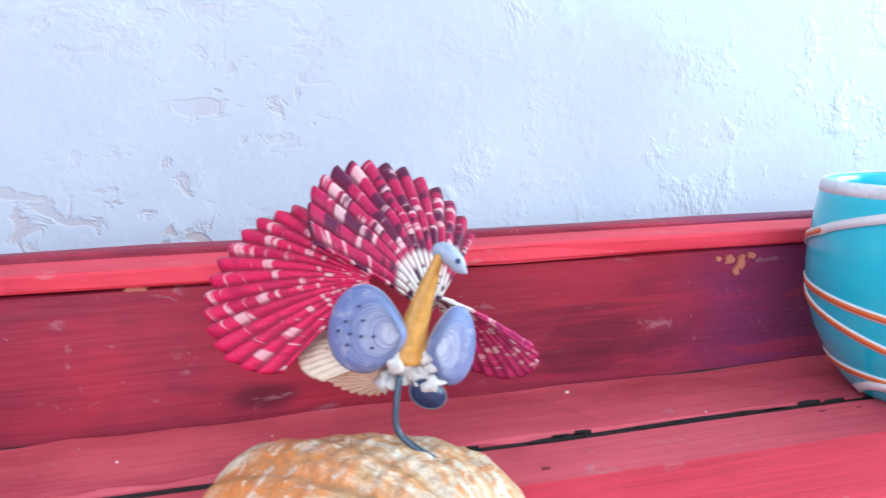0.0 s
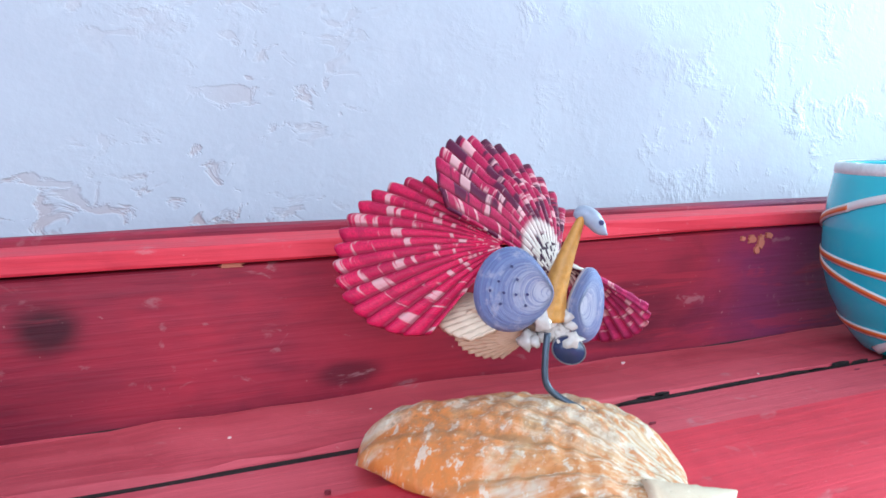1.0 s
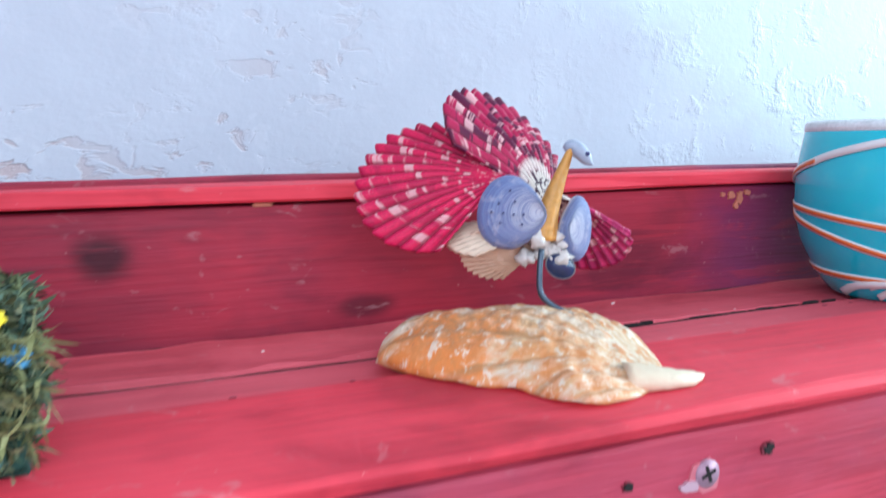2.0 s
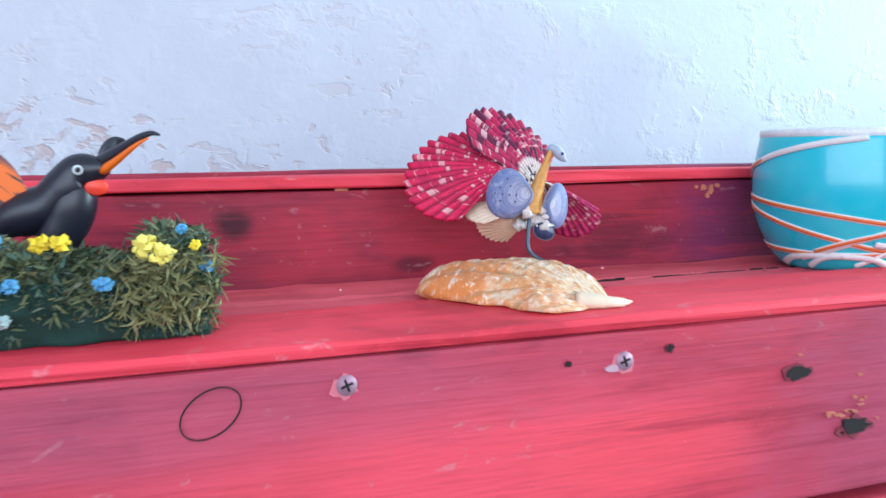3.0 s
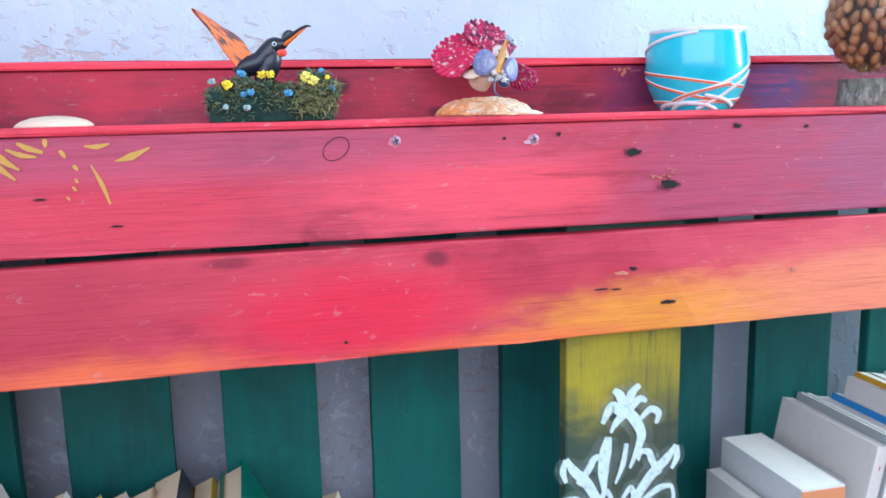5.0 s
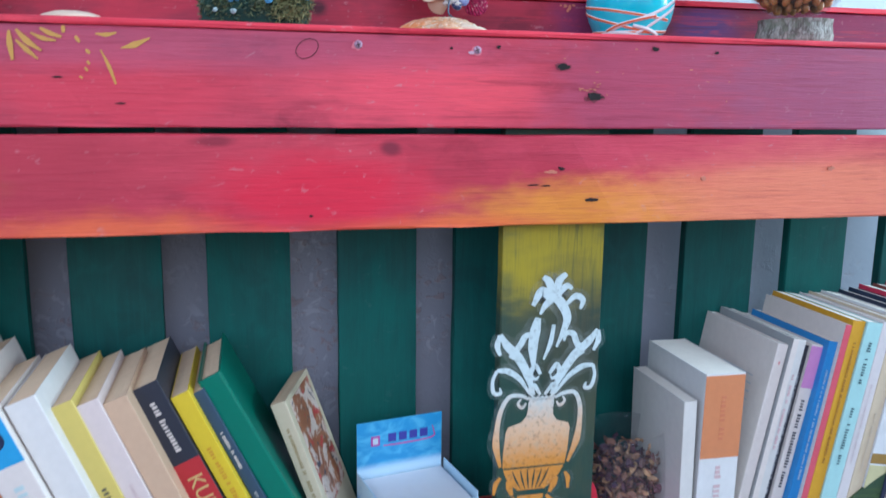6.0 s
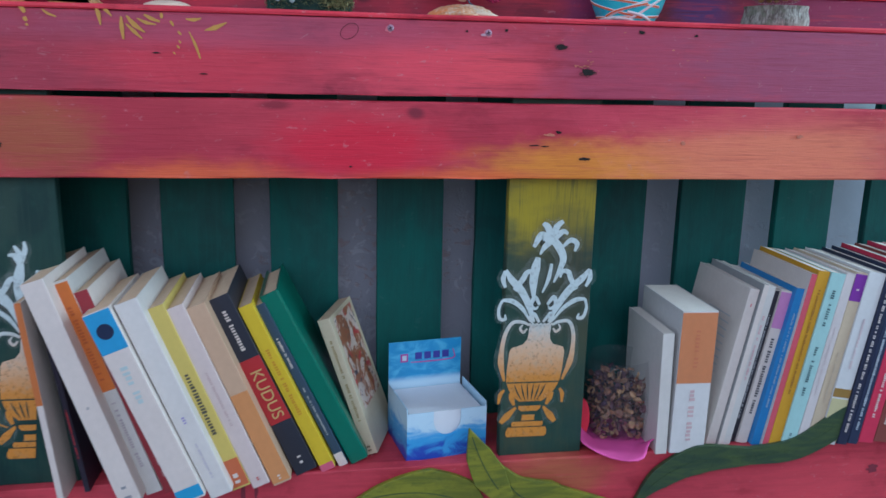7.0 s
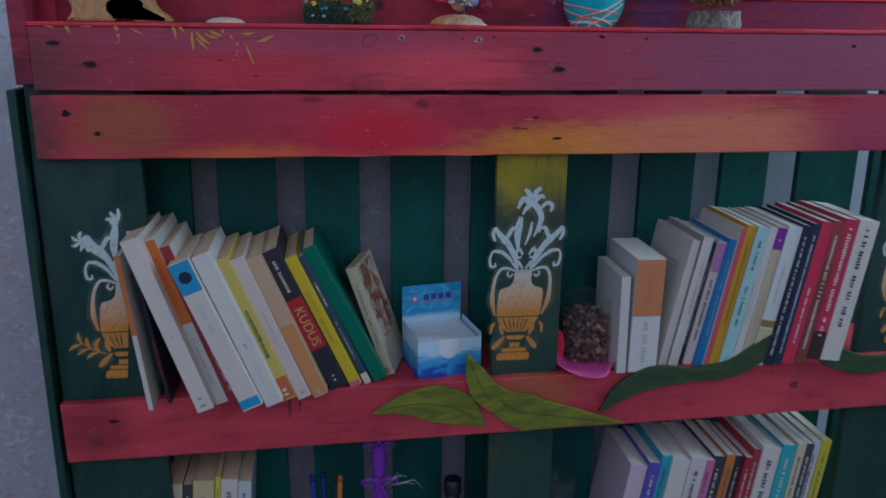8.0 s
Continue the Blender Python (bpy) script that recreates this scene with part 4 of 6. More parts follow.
# bare patch and flaking on the back board
for i, (x, z, rx, rz) in enumerate(((0.196, 1.4435, 0.002, 0.0018), (0.201, 1.442, 0.0016, 0.003), (0.191, 1.444, 0.0014, 0.001), (0.2055, 1.4445, 0.0018, 0.0012), (-0.018, 1.4475, 0.004, 0.0007), (0.199, 1.439, 0.001, 0.002))):
    o = mark(x, z, rx, rz, case, bare_wood, "flaked_paint", 0.1345, i + 80, 0.0004)
part("pencil_ring", stroke([(-0.091 + 0.0095 * math.cos(a), 1.3845 + 0.0078 * math.sin(a) + 0.0028 * math.cos(a)) for a in [0.35 * k for k in range(19)]], 0.0005, -0.0008, 4), dark_hole, front_1)


def screw(x, z, parent):
    e = part("screw", moved(lathe([(0.0001, 0.0), (0.0030, 0.0), (0.0036, 0.0006), (0.0036, 0.0016)], 20), pose(x, 0.0, z, 90, 0, 0) @ pose(0, 0, -0.0006)), steel, parent, "cross-head steel screw", True)
    for a in (20, 110):
        part("slot", moved(box(-0.0022, 0.0022, -0.0004, 0.0004, 0, 0.0003), pose(x, -0.0011, z, 90, 0, 0) @ pose(0, 0, 0, 0, 0, a) @ pose(0, 0, 0)), dark_hole, e)
    mark(x - 0.001, z - 0.0005, 0.0046, 0.0042, parent, plain("chipped_pink", (0.62, 0.16, 0.2), 0.7, 0.4, 400.0), "chipped_paint", -0.0002, int(x * 997), 0.0003)


screw(-0.047, 1.389, front_1)
screw(0.060, 1.387, front_1)
mark(0.0545, 1.3845, 0.0028, 0.0014, front_1, plain("grey_filler", (0.5, 0.3, 0.36), 0.8), "chipped_paint", -0.0004, 3)

# ---- shell peacock on a conch ----
FWD = Vector((0.42, 0.90, -0.14)).normalized()
RGT = Vector((0.905, -0.425, 0.0))
UPW = RGT.cross(FWD).normalized()


def basis(origin, mid, side, normal=None):
    """A frame with its x along side, y along mid."""
    y = Vector(mid).normalized()
    x = (Vector(side) - y * y.dot(Vector(side))).normalized()
    z = x.cross(y)
    m = Matrix((x, y, z)).transposed().to_4x4()
    m.translation = origin
    return m


def fan(radius, spread, ribs, dome, rib_h, edge=0.6, n_r=26, thick=0.0009, flute=0.03, step=0.0):
    """A ribbed shell in the x-y plane, its hinge at 0, opening to y, bulging to z; round in outline, broad ribs and narrow grooves."""
    bm = bmesh.new()
    uv = bm.loops.layers.uv.new("UVMap")
    n_t = ribs * 8
    layers = []
    for off in (0.0, -thick):
        grid = []
        for j in range(n_r + 1):
            r = 0.04 + 0.96 * j / n_r
            row = []
            for i in range(n_t + 1):
                f = 2 * i / n_t - 1
                a = f * spread
                wave = math.cos(2 * math.pi * ribs * i / n_t)
                ridge = 2 * ((1 + wave) / 2) ** 0.55 - 1
                rr = radius * r * (1 - (1 - edge) * abs(f) ** 2.2) * (1 + flute * r * (ridge + 0.6 * noise.noise((f * 9, 3, radius * 90))))
                z = dome * math.sin(math.pi * min(1.0, r * 0.92) ** 0.8) * math.cos(f * 1.2) + rib_h * (0.15 + 0.85 * r) * ridge
                z += 0.0002 * noise.noise((f * 40, r * 60, radius * 100)) + 0.00012 * math.sin(r * 130 + 2 * wave)
                if step:
                    z += 0.0012 * (1 if r < step else max(0.0, 1 - (r - step) * 14)) * (1 - abs(f) ** 4)
                row.append(bm.verts.new((rr * math.sin(a), rr * math.cos(a), z + off)))
            grid.append(row)
        layers.append(grid)
    for k, g in enumerate(layers):
        for j in range(n_r):
            for i in range(n_t):
                q = (g[j][i], g[j][i + 1], g[j + 1][i + 1], g[j + 1][i])
                f = bm.faces.new(q if k == 0 else q[::-1])
                cs = ((i, j), (i + 1, j), (i + 1, j + 1), (i, j + 1))
                for lp, (u, v) in zip(f.loops, cs if k == 0 else cs[::-1]):
                    lp[uv].uv = (u / n_t, v / n_r)
    a, b = layers
    border = [(0, i) for i in range(n_t + 1)] + [(j, n_t) for j in range(1, n_r + 1)] + [(n_r, i) for i in range(n_t - 1, -1, -1)] + [(j, 0) for j in range(n_r - 1, 0, -1)]
    for p, q in zip(border, border[1:] + border[:1]):
        f = bm.faces.new((a[p[0]][p[1]], a[q[0]][q[1]], b[q[0]][q[1]], b[p[0]][p[1]]))
        for lp, c in zip(f.loops, (p, q, q, p)):
            lp[uv].uv = (c[1] / n_t, c[0] / n_r)
    return bm


def scallop_mat(name, base, dark, darkness, ribs, seed, pale_band=0.0):
    """Crimson ribs broken into pale and dark lengths; each rib has its own run."""
    n = Nodes(name)
    uv = n.put("ShaderNodeSeparateXYZ")
    n.link(n.coord.outputs["UV"], uv.inputs[0])
    u, v = uv.outputs["X"], uv.outputs["Y"]
    rib = n.math("FLOOR", n.math("ADD", n.math("MULTIPLY", u, ribs), 0.5))

    def run(rate, shift):
        k = n.put("ShaderNodeCombineXYZ")
        n.link(n.math("ADD", n.math("MULTIPLY", rib, 0.71), n.math("MULTIPLY", u, 2.5)), k.inputs[0])
        n.link(n.math("MULTIPLY", v, rate), k.inputs[1])
        k.inputs[2].default_value = seed + shift
        return n.noise(k.outputs[0], 1.0, 3.0, 0.55)

    flecks, dk = run(12.0, 0.0), run(6.0, 4.3)
    fine = n.noise(n.at((ribs * 7, 120, 1), (0, 0, 0), "UV"), 1.0, 3.0)
    c = n.mix(n.ramp(fine, 0.3, 0.75), base, tuple(0.62 * x for x in base))
    c = n.mix(n.math("MULTIPLY", n.ramp(dk, 0.50, 0.55), darkness), c, dark)
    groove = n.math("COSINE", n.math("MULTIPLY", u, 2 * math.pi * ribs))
    c = n.mix(n.math("MULTIPLY", n.ramp(flecks, 0.555, 0.61), 0.8), c, (0.74, 0.41, 0.42))
    if pale_band:
        inner = n.ramp(v, pale_band, pale_band - 0.05)
        checks = run(13.0, 9.1)
        c = n.mix(inner, c, n.mix(n.ramp(checks, 0.50, 0.54), (0.72, 0.64, 0.58), (0.06, 0.025, 0.05)))
        ring = n.math("MULTIPLY", n.ramp(v, pale_band + 0.08, pale_band + 0.03), n.ramp(v, pale_band - 0.05, pale_band - 0.01))
        c = n.mix(n.math("MULTIPLY", ring, 0.85), c, (0.72, 0.62, 0.57))
    # the colour itself darkens along the narrow grooves between the ribs
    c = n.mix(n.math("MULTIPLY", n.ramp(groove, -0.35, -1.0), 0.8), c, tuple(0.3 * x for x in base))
    n.bump(fine, 0.3, 0.0005)
    return n.done(c, 0.42, Specular_IOR_Level=0.22)


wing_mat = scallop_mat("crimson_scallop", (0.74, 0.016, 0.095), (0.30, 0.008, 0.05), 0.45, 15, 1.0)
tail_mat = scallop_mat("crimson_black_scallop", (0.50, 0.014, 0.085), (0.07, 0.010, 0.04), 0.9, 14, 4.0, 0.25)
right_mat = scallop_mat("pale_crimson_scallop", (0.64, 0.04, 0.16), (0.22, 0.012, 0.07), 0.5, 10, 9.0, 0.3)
cream_shell = plain("cream_shell", (0.66, 0.48, 0.36), 0.5, 0.25, 300.0, bump=0.2)
peach_shell = plain("peach_shell", (0.70, 0.46, 0.33), 0.45, 0.12, 200.0)


def clam_mat():
    n = Nodes("violet_clam")
    uv = n.put("ShaderNodeSeparateXYZ")
    n.link(n.coord.outputs["UV"], uv.inputs[0])
    wob = n.noise(n.at((3, 30, 1), (0, 0, 0), "UV"), 1.0, 5.0, 0.7)
    ring = n.noise(n.at((0.9, 26, 1), (0, 0, 0), "UV"), 1.0, 4.0, 0.7)
    c = n.mix(n.ramp(uv.outputs["Y"], 0.05, 0.9), (0.46, 0.44, 0.52), (0.165, 0.215, 0.41))
    c = n.mix(n.math("MULTIPLY", n.ramp(ring, 0.47, 0.58), 0.65), c, (0.11, 0.13, 0.31))
    c = n.mix(n.math("MULTIPLY", n.ramp(ring, 0.42, 0.34), 0.5), c, (0.48, 0.48, 0.58))
    dust = n.noise(n.at(), 260.0, 4.0, 0.65)
    c = n.mix(n.math("MULTIPLY", n.ramp(dust, 0.52, 0.68), 0.45), c, (0.50, 0.46, 0.54))
    c = n.mix(n.math("MULTIPLY", n.ramp(wob, 0.60, 0.68), 0.3), c, (0.52, 0.48, 0.58))
    n.bump(ring, 0.7, 0.0009)
    return n.done(c, 0.42)


def clam(w, h, dome, n=40, rings=22):
    """A smooth clam half in the x-y plane, hinge at the right edge, bulging to z; v of its UV runs from the hinge."""
    bm = bmesh.new()
    uv = bm.loops.layers.uv.new("UVMap")
    grid = []
    for j in range(rings + 1):
        s = 0.02 + 0.98 * j / rings
        row = []
        for i in range(n):
            a = 2 * math.pi * i / n
            ox, oy = w / 2 * math.cos(a) * (1 - 0.08 * math.sin(a)), h / 2 * math.sin(a) * (1 - 0.10 * math.cos(a) - 0.30 * max(0.0, math.cos(a)) ** 2)
            ux = w / 2 * 0.93
            row.append(bm.verts.new((ux + s * (ox - ux), s * oy, dome * (1 - s ** 2.4) ** 0.75 * (0.55 + 0.45 * s) + 0.00012 * math.sin(s * 70))))
        grid.append(row)
    back = [bm.verts.new((v.co.x, v.co.y, -0.0008)) for v in grid[-1]]
    for j in range(rings):
        for i in range(n):
            f = bm.faces.new((grid[j][i], grid[j + 1][i], grid[j + 1][(i + 1) % n], grid[j][(i + 1) % n]))
            for lp, (u, v) in zip(f.loops, ((i, j), (i, j + 1), (i + 1, j + 1), (i + 1, j))):
                lp[uv].uv = (u / n, v / rings)
    for i in range(n):
        bm.faces.new((grid[-1][i], back[i], back[(i + 1) % n], grid[-1][(i + 1) % n]))
    bm.faces.new(back)
    bm.faces.new(grid[0])
    return bm


clam_violet = clam_mat()
dot_mat = plain("dark_dots", (0.03, 0.03, 0.12), 0.5)
neck_mat = plain("amber_shell", (0.58, 0.25, 0.05), 0.45, 0.8, 420.0, bump=0.5)
head_mat = plain("grey_blue_shell", (0.30, 0.33, 0.42), 0.35, 0.5, 500.0)
glue_mat = plain("clear_glue_lumps", (0.56, 0.50, 0.47), 0.22, 0.45, 420.0, bump=0.5)
wire_mat = plain("dark_wire", (0.06, 0.08, 0.11), 0.4, 0.2, 300.0, metal=0.6)
mussel_mat = plain("dark_mussel", (0.03, 0.04, 0.10), 0.25, 0.6, 160.0)

pc = thing("shell_peacock", pose(0.0030, 0.0046, 0.0006), "peacock figure glued from crimson scallops and violet clams", "figurine")
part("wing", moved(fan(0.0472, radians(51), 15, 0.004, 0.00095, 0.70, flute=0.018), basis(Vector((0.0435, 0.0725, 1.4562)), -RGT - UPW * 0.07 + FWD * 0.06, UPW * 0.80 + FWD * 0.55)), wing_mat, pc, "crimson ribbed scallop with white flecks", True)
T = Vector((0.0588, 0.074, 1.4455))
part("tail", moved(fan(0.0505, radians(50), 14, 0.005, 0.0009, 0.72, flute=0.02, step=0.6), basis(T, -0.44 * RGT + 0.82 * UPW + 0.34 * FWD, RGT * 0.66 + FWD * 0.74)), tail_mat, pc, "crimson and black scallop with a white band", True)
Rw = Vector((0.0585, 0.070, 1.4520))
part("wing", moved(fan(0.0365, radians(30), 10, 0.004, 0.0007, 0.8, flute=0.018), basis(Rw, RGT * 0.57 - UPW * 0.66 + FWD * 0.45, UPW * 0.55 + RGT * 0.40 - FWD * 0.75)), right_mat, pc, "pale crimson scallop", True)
part("belly_shell", moved(fan(0.0290, radians(34), 14, 0.005, 0.0003, 0.7, flute=0.006), basis(Vector((0.0480, 0.060, 1.4375)), -RGT + UPW * 0.05 + FWD * 0.2, UPW * 0.42 + FWD * 0.8)), cream_shell, pc, "cream scallop", True)
part("belly_shell", moved(fan(0.0235, radians(42), 14, 0.002, 0.0003, 0.75, flute=0.02), basis(Vector((0.0485, 0.062, 1.4355)), -RGT * 0.95 - UPW * 0.16 + FWD * 0.2, UPW * 0.55 - FWD * 0.6)), peach_shell, pc, "smooth peach shell inside", True)
C1 = Vector((0.0373, 0.0570, 1.4472))
cl = part("breast_shell", moved(clam(0.0208, 0.0222, 0.0068), basis(C1 + FWD * 0.003, UPW + RGT * 0.06, RGT - FWD * 0.10)), clam_violet, pc, "violet clam shell with dark dots", True)
for u, v in ((-0.5, 0.25), (-0.35, -0.05), (0.0, -0.1), (0.05, 0.3), (-0.45, -0.35), (0.35, -0.1), (-0.1, 0.65), (-0.75, 0.0), (0.3, -0.4)):
    p = C1 + RGT * (u * 0.0085) + UPW * (v * 0.0095) - FWD * (0.0036 - 0.0042 * (u * u + v * v))
    part("dot", moved(lathe([(0.00005, -0.001), (0.00035, -0.001), (0.00035, 0.0003), (0.00005, 0.0004)], 8), basis(p, UPW, RGT)), dot_mat, cl)
part("breast_shell", moved(clam(0.0150, 0.0205, 0.0052), basis(Vector((0.0600, 0.0580, 1.4410)), UPW + RGT * 0.10, RGT * 0.72 + FWD * 0.68) @ Matrix.Diagonal((-1, 1, 1, 1))), clam_violet, pc, "violet clam shell turned sideways", True)
part("neck", tube(bezier([(0.0488, 0.0585, 1.4385), (0.0500, 0.058, 1.4460), (0.0530, 0.057, 1.4555), (0.0570, 0.056, 1.4660)], 6), [0.0064 - 0.0050 * (i / 18) for i in range(19)], 14, 0.7), neck_mat, pc, "amber pointed shell", True)
part("head", tube(bezier([(0.0555, 0.0572, 1.4650), (0.0572, 0.0560, 1.4664), (0.0594, 0.0548, 1.4645), (0.0612, 0.0534, 1.4618), (0.0624, 0.0524, 1.4606)], 4), [0.0010, 0.0015, 0.0018, 0.0019, 0.0020, 0.0021, 0.0023, 0.0024, 0.0024, 0.0022, 0.0021, 0.0019, 0.0016, 0.0012, 0.0008, 0.0005, 0.0002], 14), head_mat, pc, "tiny grey-blue snail shell", True)
part("eye", moved(lathe([(0.00005, -0.0008), (0.0007, -0.0004), (0.0007, 0.0002), (0.00005, 0.0004)], 10), basis(Vector((0.0600, 0.0519, 1.4640)), UPW, RGT)), dot_mat, pc)
for i in range(26):
    r2 = random.Random(i)
    b = bmesh.new()
    bmesh.ops.create_icosphere(b, subdivisions=2, radius=r2.uniform(0.0012, 0.0027))
    for v in b.verts:
        v.co *= 1 + 0.9 * noise.noise(v.co * 600 + Vector((i, 0, 0)))
    part("glue_lump", moved(b, Matrix.Translation((0.0482 + r2.uniform(-0.0055, 0.0060), 0.0560 + r2.uniform(-0.001, 0.005), 1.4355 + r2.uniform(-0.0034, 0.0036)))), glue_mat, pc, "whitish glue" if i == 0 else "", True)
MB = basis(Vector((0.0525, 0.0545, 1.4302)), UPW + RGT * 0.45, RGT + FWD * 0.2 - UPW * 0.4) @ Matrix.Diagonal((0.95, 0.72, 0.8, 1))
part("mussel", moved(lathe([(0.0008, -0.0050), (0.0030, -0.0042), (0.0046, -0.0024), (0.0053, 0.0), (0.0050, 0.0003), (0.0047, 0.0)], 24), MB), plain("mussel_rim", (0.12, 0.11, 0.13), 0.4, 0.6, 300.0), pc, "open mussel half with a pale rim", True)
part("mussel_inside", moved(lathe([(0.0004, -0.0040), (0.0030, -0.0034), (0.0044, -0.0016), (0.0048, 0.0002)], 24), MB), mussel_mat, pc, "dark glossy hollow", True)
part("wire_leg", tube(bezier([(0.0452, 0.0535, 1.436), (0.0440, 0.0525, 1.430), (0.0437, 0.0515, 1.4235), (0.0462, 0.050, 1.4200), (0.0513, 0.0465, 1.4166)], 6), 0.0009, 10), wire_mat, pc, "bent dark wire", True)
part("glue_spot", tube([(0.0495, 0.0475, 1.4172), (0.0515, 0.0465, 1.4164), (0.0528, 0.046, 1.4156)], [0.0008, 0.0011, 0.0005], 10), wire_mat, pc, "", True)


def conch_mat():
    n = Nodes("orange_conch")
    p = n.at()
    big = n.noise(n.at((1, 1, 1)), 48.0, 4.0, 0.6, 0.8)
    fine = n.noise(p, 380.0, 4.0, 0.65)
    streak = n.noise(n.at((18, 3.0, 1), (0, 0, 0), "UV"), 1.0, 4.0, 0.6, 0.3)
    flake = n.noise(n.at((16, 26, 1), (3, 0, 0), "UV"), 1.0, 3.0, 0.6)
    sep = n.put("ShaderNodeSeparateXYZ")
    n.link(p, sep.inputs[0])
    left = n.ramp(sep.outputs["X"], 0.066, 0.012)
    crest = n.ramp(sep.outputs["Z"], 1.4105, 1.4165)
    c = n.mix(n.ramp(streak, 0.40, 0.62), (0.70, 0.60, 0.47), (0.60, 0.34, 0.16))
    c = n.mix(n.math("MULTIPLY", n.ramp(big, 0.34, 0.56), left), c, (0.72, 0.21, 0.045))
    c = n.mix(n.math("MULTIPLY", n.math("MULTIPLY", n.ramp(flake, 0.50, 0.58), n.ramp(big, 0.40, 0.55)), 0.85), c, (0.62, 0.20, 0.05))
    c = n.mix(n.math("MULTIPLY", n.ramp(flake, 0.44, 0.36), 0.65), c, (0.76, 0.69, 0.58))
    c = n.mix(n.math("MULTIPLY", n.math("MULTIPLY", crest, n.ramp(fine, 0.42, 0.60)), 0.6), c, (0.34, 0.16, 0.08))
    c = n.mix(n.math("MULTIPLY", n.ramp(fine, 0.36, 0.28), 0.6), c, (0.20, 0.10, 0.06))
    c = n.mix(n.math("MULTIPLY", n.ramp(fine, 0.60, 0.70), 0.5), c, (0.78, 0.66, 0.52))
    uvs = n.put("ShaderNodeSeparateXYZ")
    n.link(n.coord.outputs["UV"], uvs.inputs[0])
    rib = n.math("ABSOLUTE", n.math("SINE", n.math("ADD", n.math("MULTIPLY", uvs.outputs["X"], 13.0), n.math("MULTIPLY", big, 0.8))))
    c = n.mix(n.math("MULTIPLY", n.ramp(rib, 0.34, 0.08), n.ramp(streak, 0.35, 0.6, 0.25, 0.75)), c, (0.36, 0.17, 0.07))
    n.bump(n.math("ADD", fine, streak), 0.4, 0.001)
    return n.done(c, 0.55)


def conch():
    """A low ribbed shell lying on its mouth, its canal pointing off at the front."""
    rim = bezier([(-0.001, 0.069, 0), (0.004, 0.052, 0), (0.013, 0.037, 0), (0.022, 0.028, 0), (0.029, 0.012, 0), (0.038, 0.008, 0), (0.049, 0.0105, 0), (0.059, 0.0175, 0), (0.067, 0.0250, 0), (0.0735, 0.036, 0), (0.0765, 0.052, 0), (0.066, 0.073, 0), (0.046, 0.083, 0), (0.022, 0.086, 0), (0.006, 0.081, 0), (-0.001, 0.069, 0)], 8)[:-1]
    centre = Vector((0.042, 0.050, 0))
    apex = Vector((0.070, 0.012, 0))
    bm = bmesh.new()
    rows = []
    rings = 34
    for j in range(rings + 1):
        s = 1 - j / rings
        row = []
        for p in rim:
            q = centre + (p - centre) * max(s, 0.004)
            d = q - apex
            ang = math.atan2(d.y, -d.x)
            hgt = 0.0138 * (1 - s ** 2.3) ** 0.60 * (0.68 + 0.56 * max(0.0, min(1.0, (q.y - 0.033) / 0.04)))
            canal = max(0.0, min(1.0, (d.length - 0.002) / 0.03))
            hgt *= 0.35 + 0.65 * canal
            hgt *= 0.86 + 0.30 * noise.noise((q.x * 22, q.y * 30, 1.0))
            hgt += (0.0014 * abs(math.sin(ang * 13 + 0.9 * noise.noise(q * 50))) ** 0.7 + 0.0003 * math.sin(d.length * 900 + 3 * noise.noise(q * 90)) + 0.0003 * noise.noise(q * 420)) * min(1, 4 * (1 - s) + 0.25) * canal
            row.append(bm.verts.new((q.x, q.y, 1.4054 + 0.98 * hgt + 0.0012 * noise.noise((p.x * 90, p.y * 90, 0)) * s)))
        rows.append(row)
    base = [bm.verts.new((p.x + (centre.x - p.x) * 0.16, p.y + (centre.y - p.y) * 0.16, 1.4045 if p.y < 0.055 else 1.4019)) for p in rim]
    k = len(rim)
    for a, b in zip([base] + rows, rows):
        for i in range(k):
            bm.faces.new((a[i], a[(i + 1) % k], b[(i + 1) % k], b[i]))
    bm.faces.new(base)
    bm.faces.new(rows[-1])
    uv = bm.loops.layers.uv.new("UVMap")
    for f in bm.faces:
        for lp in f.loops:
            d = Vector((lp.vert.co.x, lp.vert.co.y, 0)) - apex
            lp[uv].uv = (math.atan2(d.y, -d.x), d.length / 0.08)
    spout = tube(bezier([(0.050, 0.020, 1.4085), (0.058, 0.0165, 1.4080), (0.066, 0.0150, 1.4072), (0.0735, 0.0165, 1.4068)], 5), [0.0075, 0.0072, 0.0069, 0.0066, 0.0062, 0.0058, 0.0055, 0.0052, 0.0048, 0.0044, 0.004, 0.0034, 0.0028, 0.0021, 0.0014, 0.0006], 14)
    for v in spout.verts:
        v.co.z = 1.4048 + max(0.0, (v.co.z - 1.4048)) * 0.55 + 0.0006 * noise.noise(v.co * 500)
    return joined(bm, spout)


ob = part("conch_shell", conch(), conch_mat(), None, "", True)
tagged(ob, "orange and cream ribbed conch lying under the peacock", "shell")

# ---- turquoise glass ----
def glass_mat():
    n = Nodes("turquoise_glaze")
    a = n.noise(n.at(), 14.0, 3.0)
    b = n.noise(n.at(), 120.0, 3.0)
    c = n.mix(n.ramp(a, 0.35, 0.7), (0.006, 0.42, 0.54), (0.025, 0.54, 0.60))
    c = n.mix(n.math("MULTIPLY", n.ramp(b, 0.5, 0.8), 0.2), c, (0.10, 0.50, 0.52))
    return n.done(c, 0.22, Coat_Weight=0.3, Coat_Roughness=0.08)


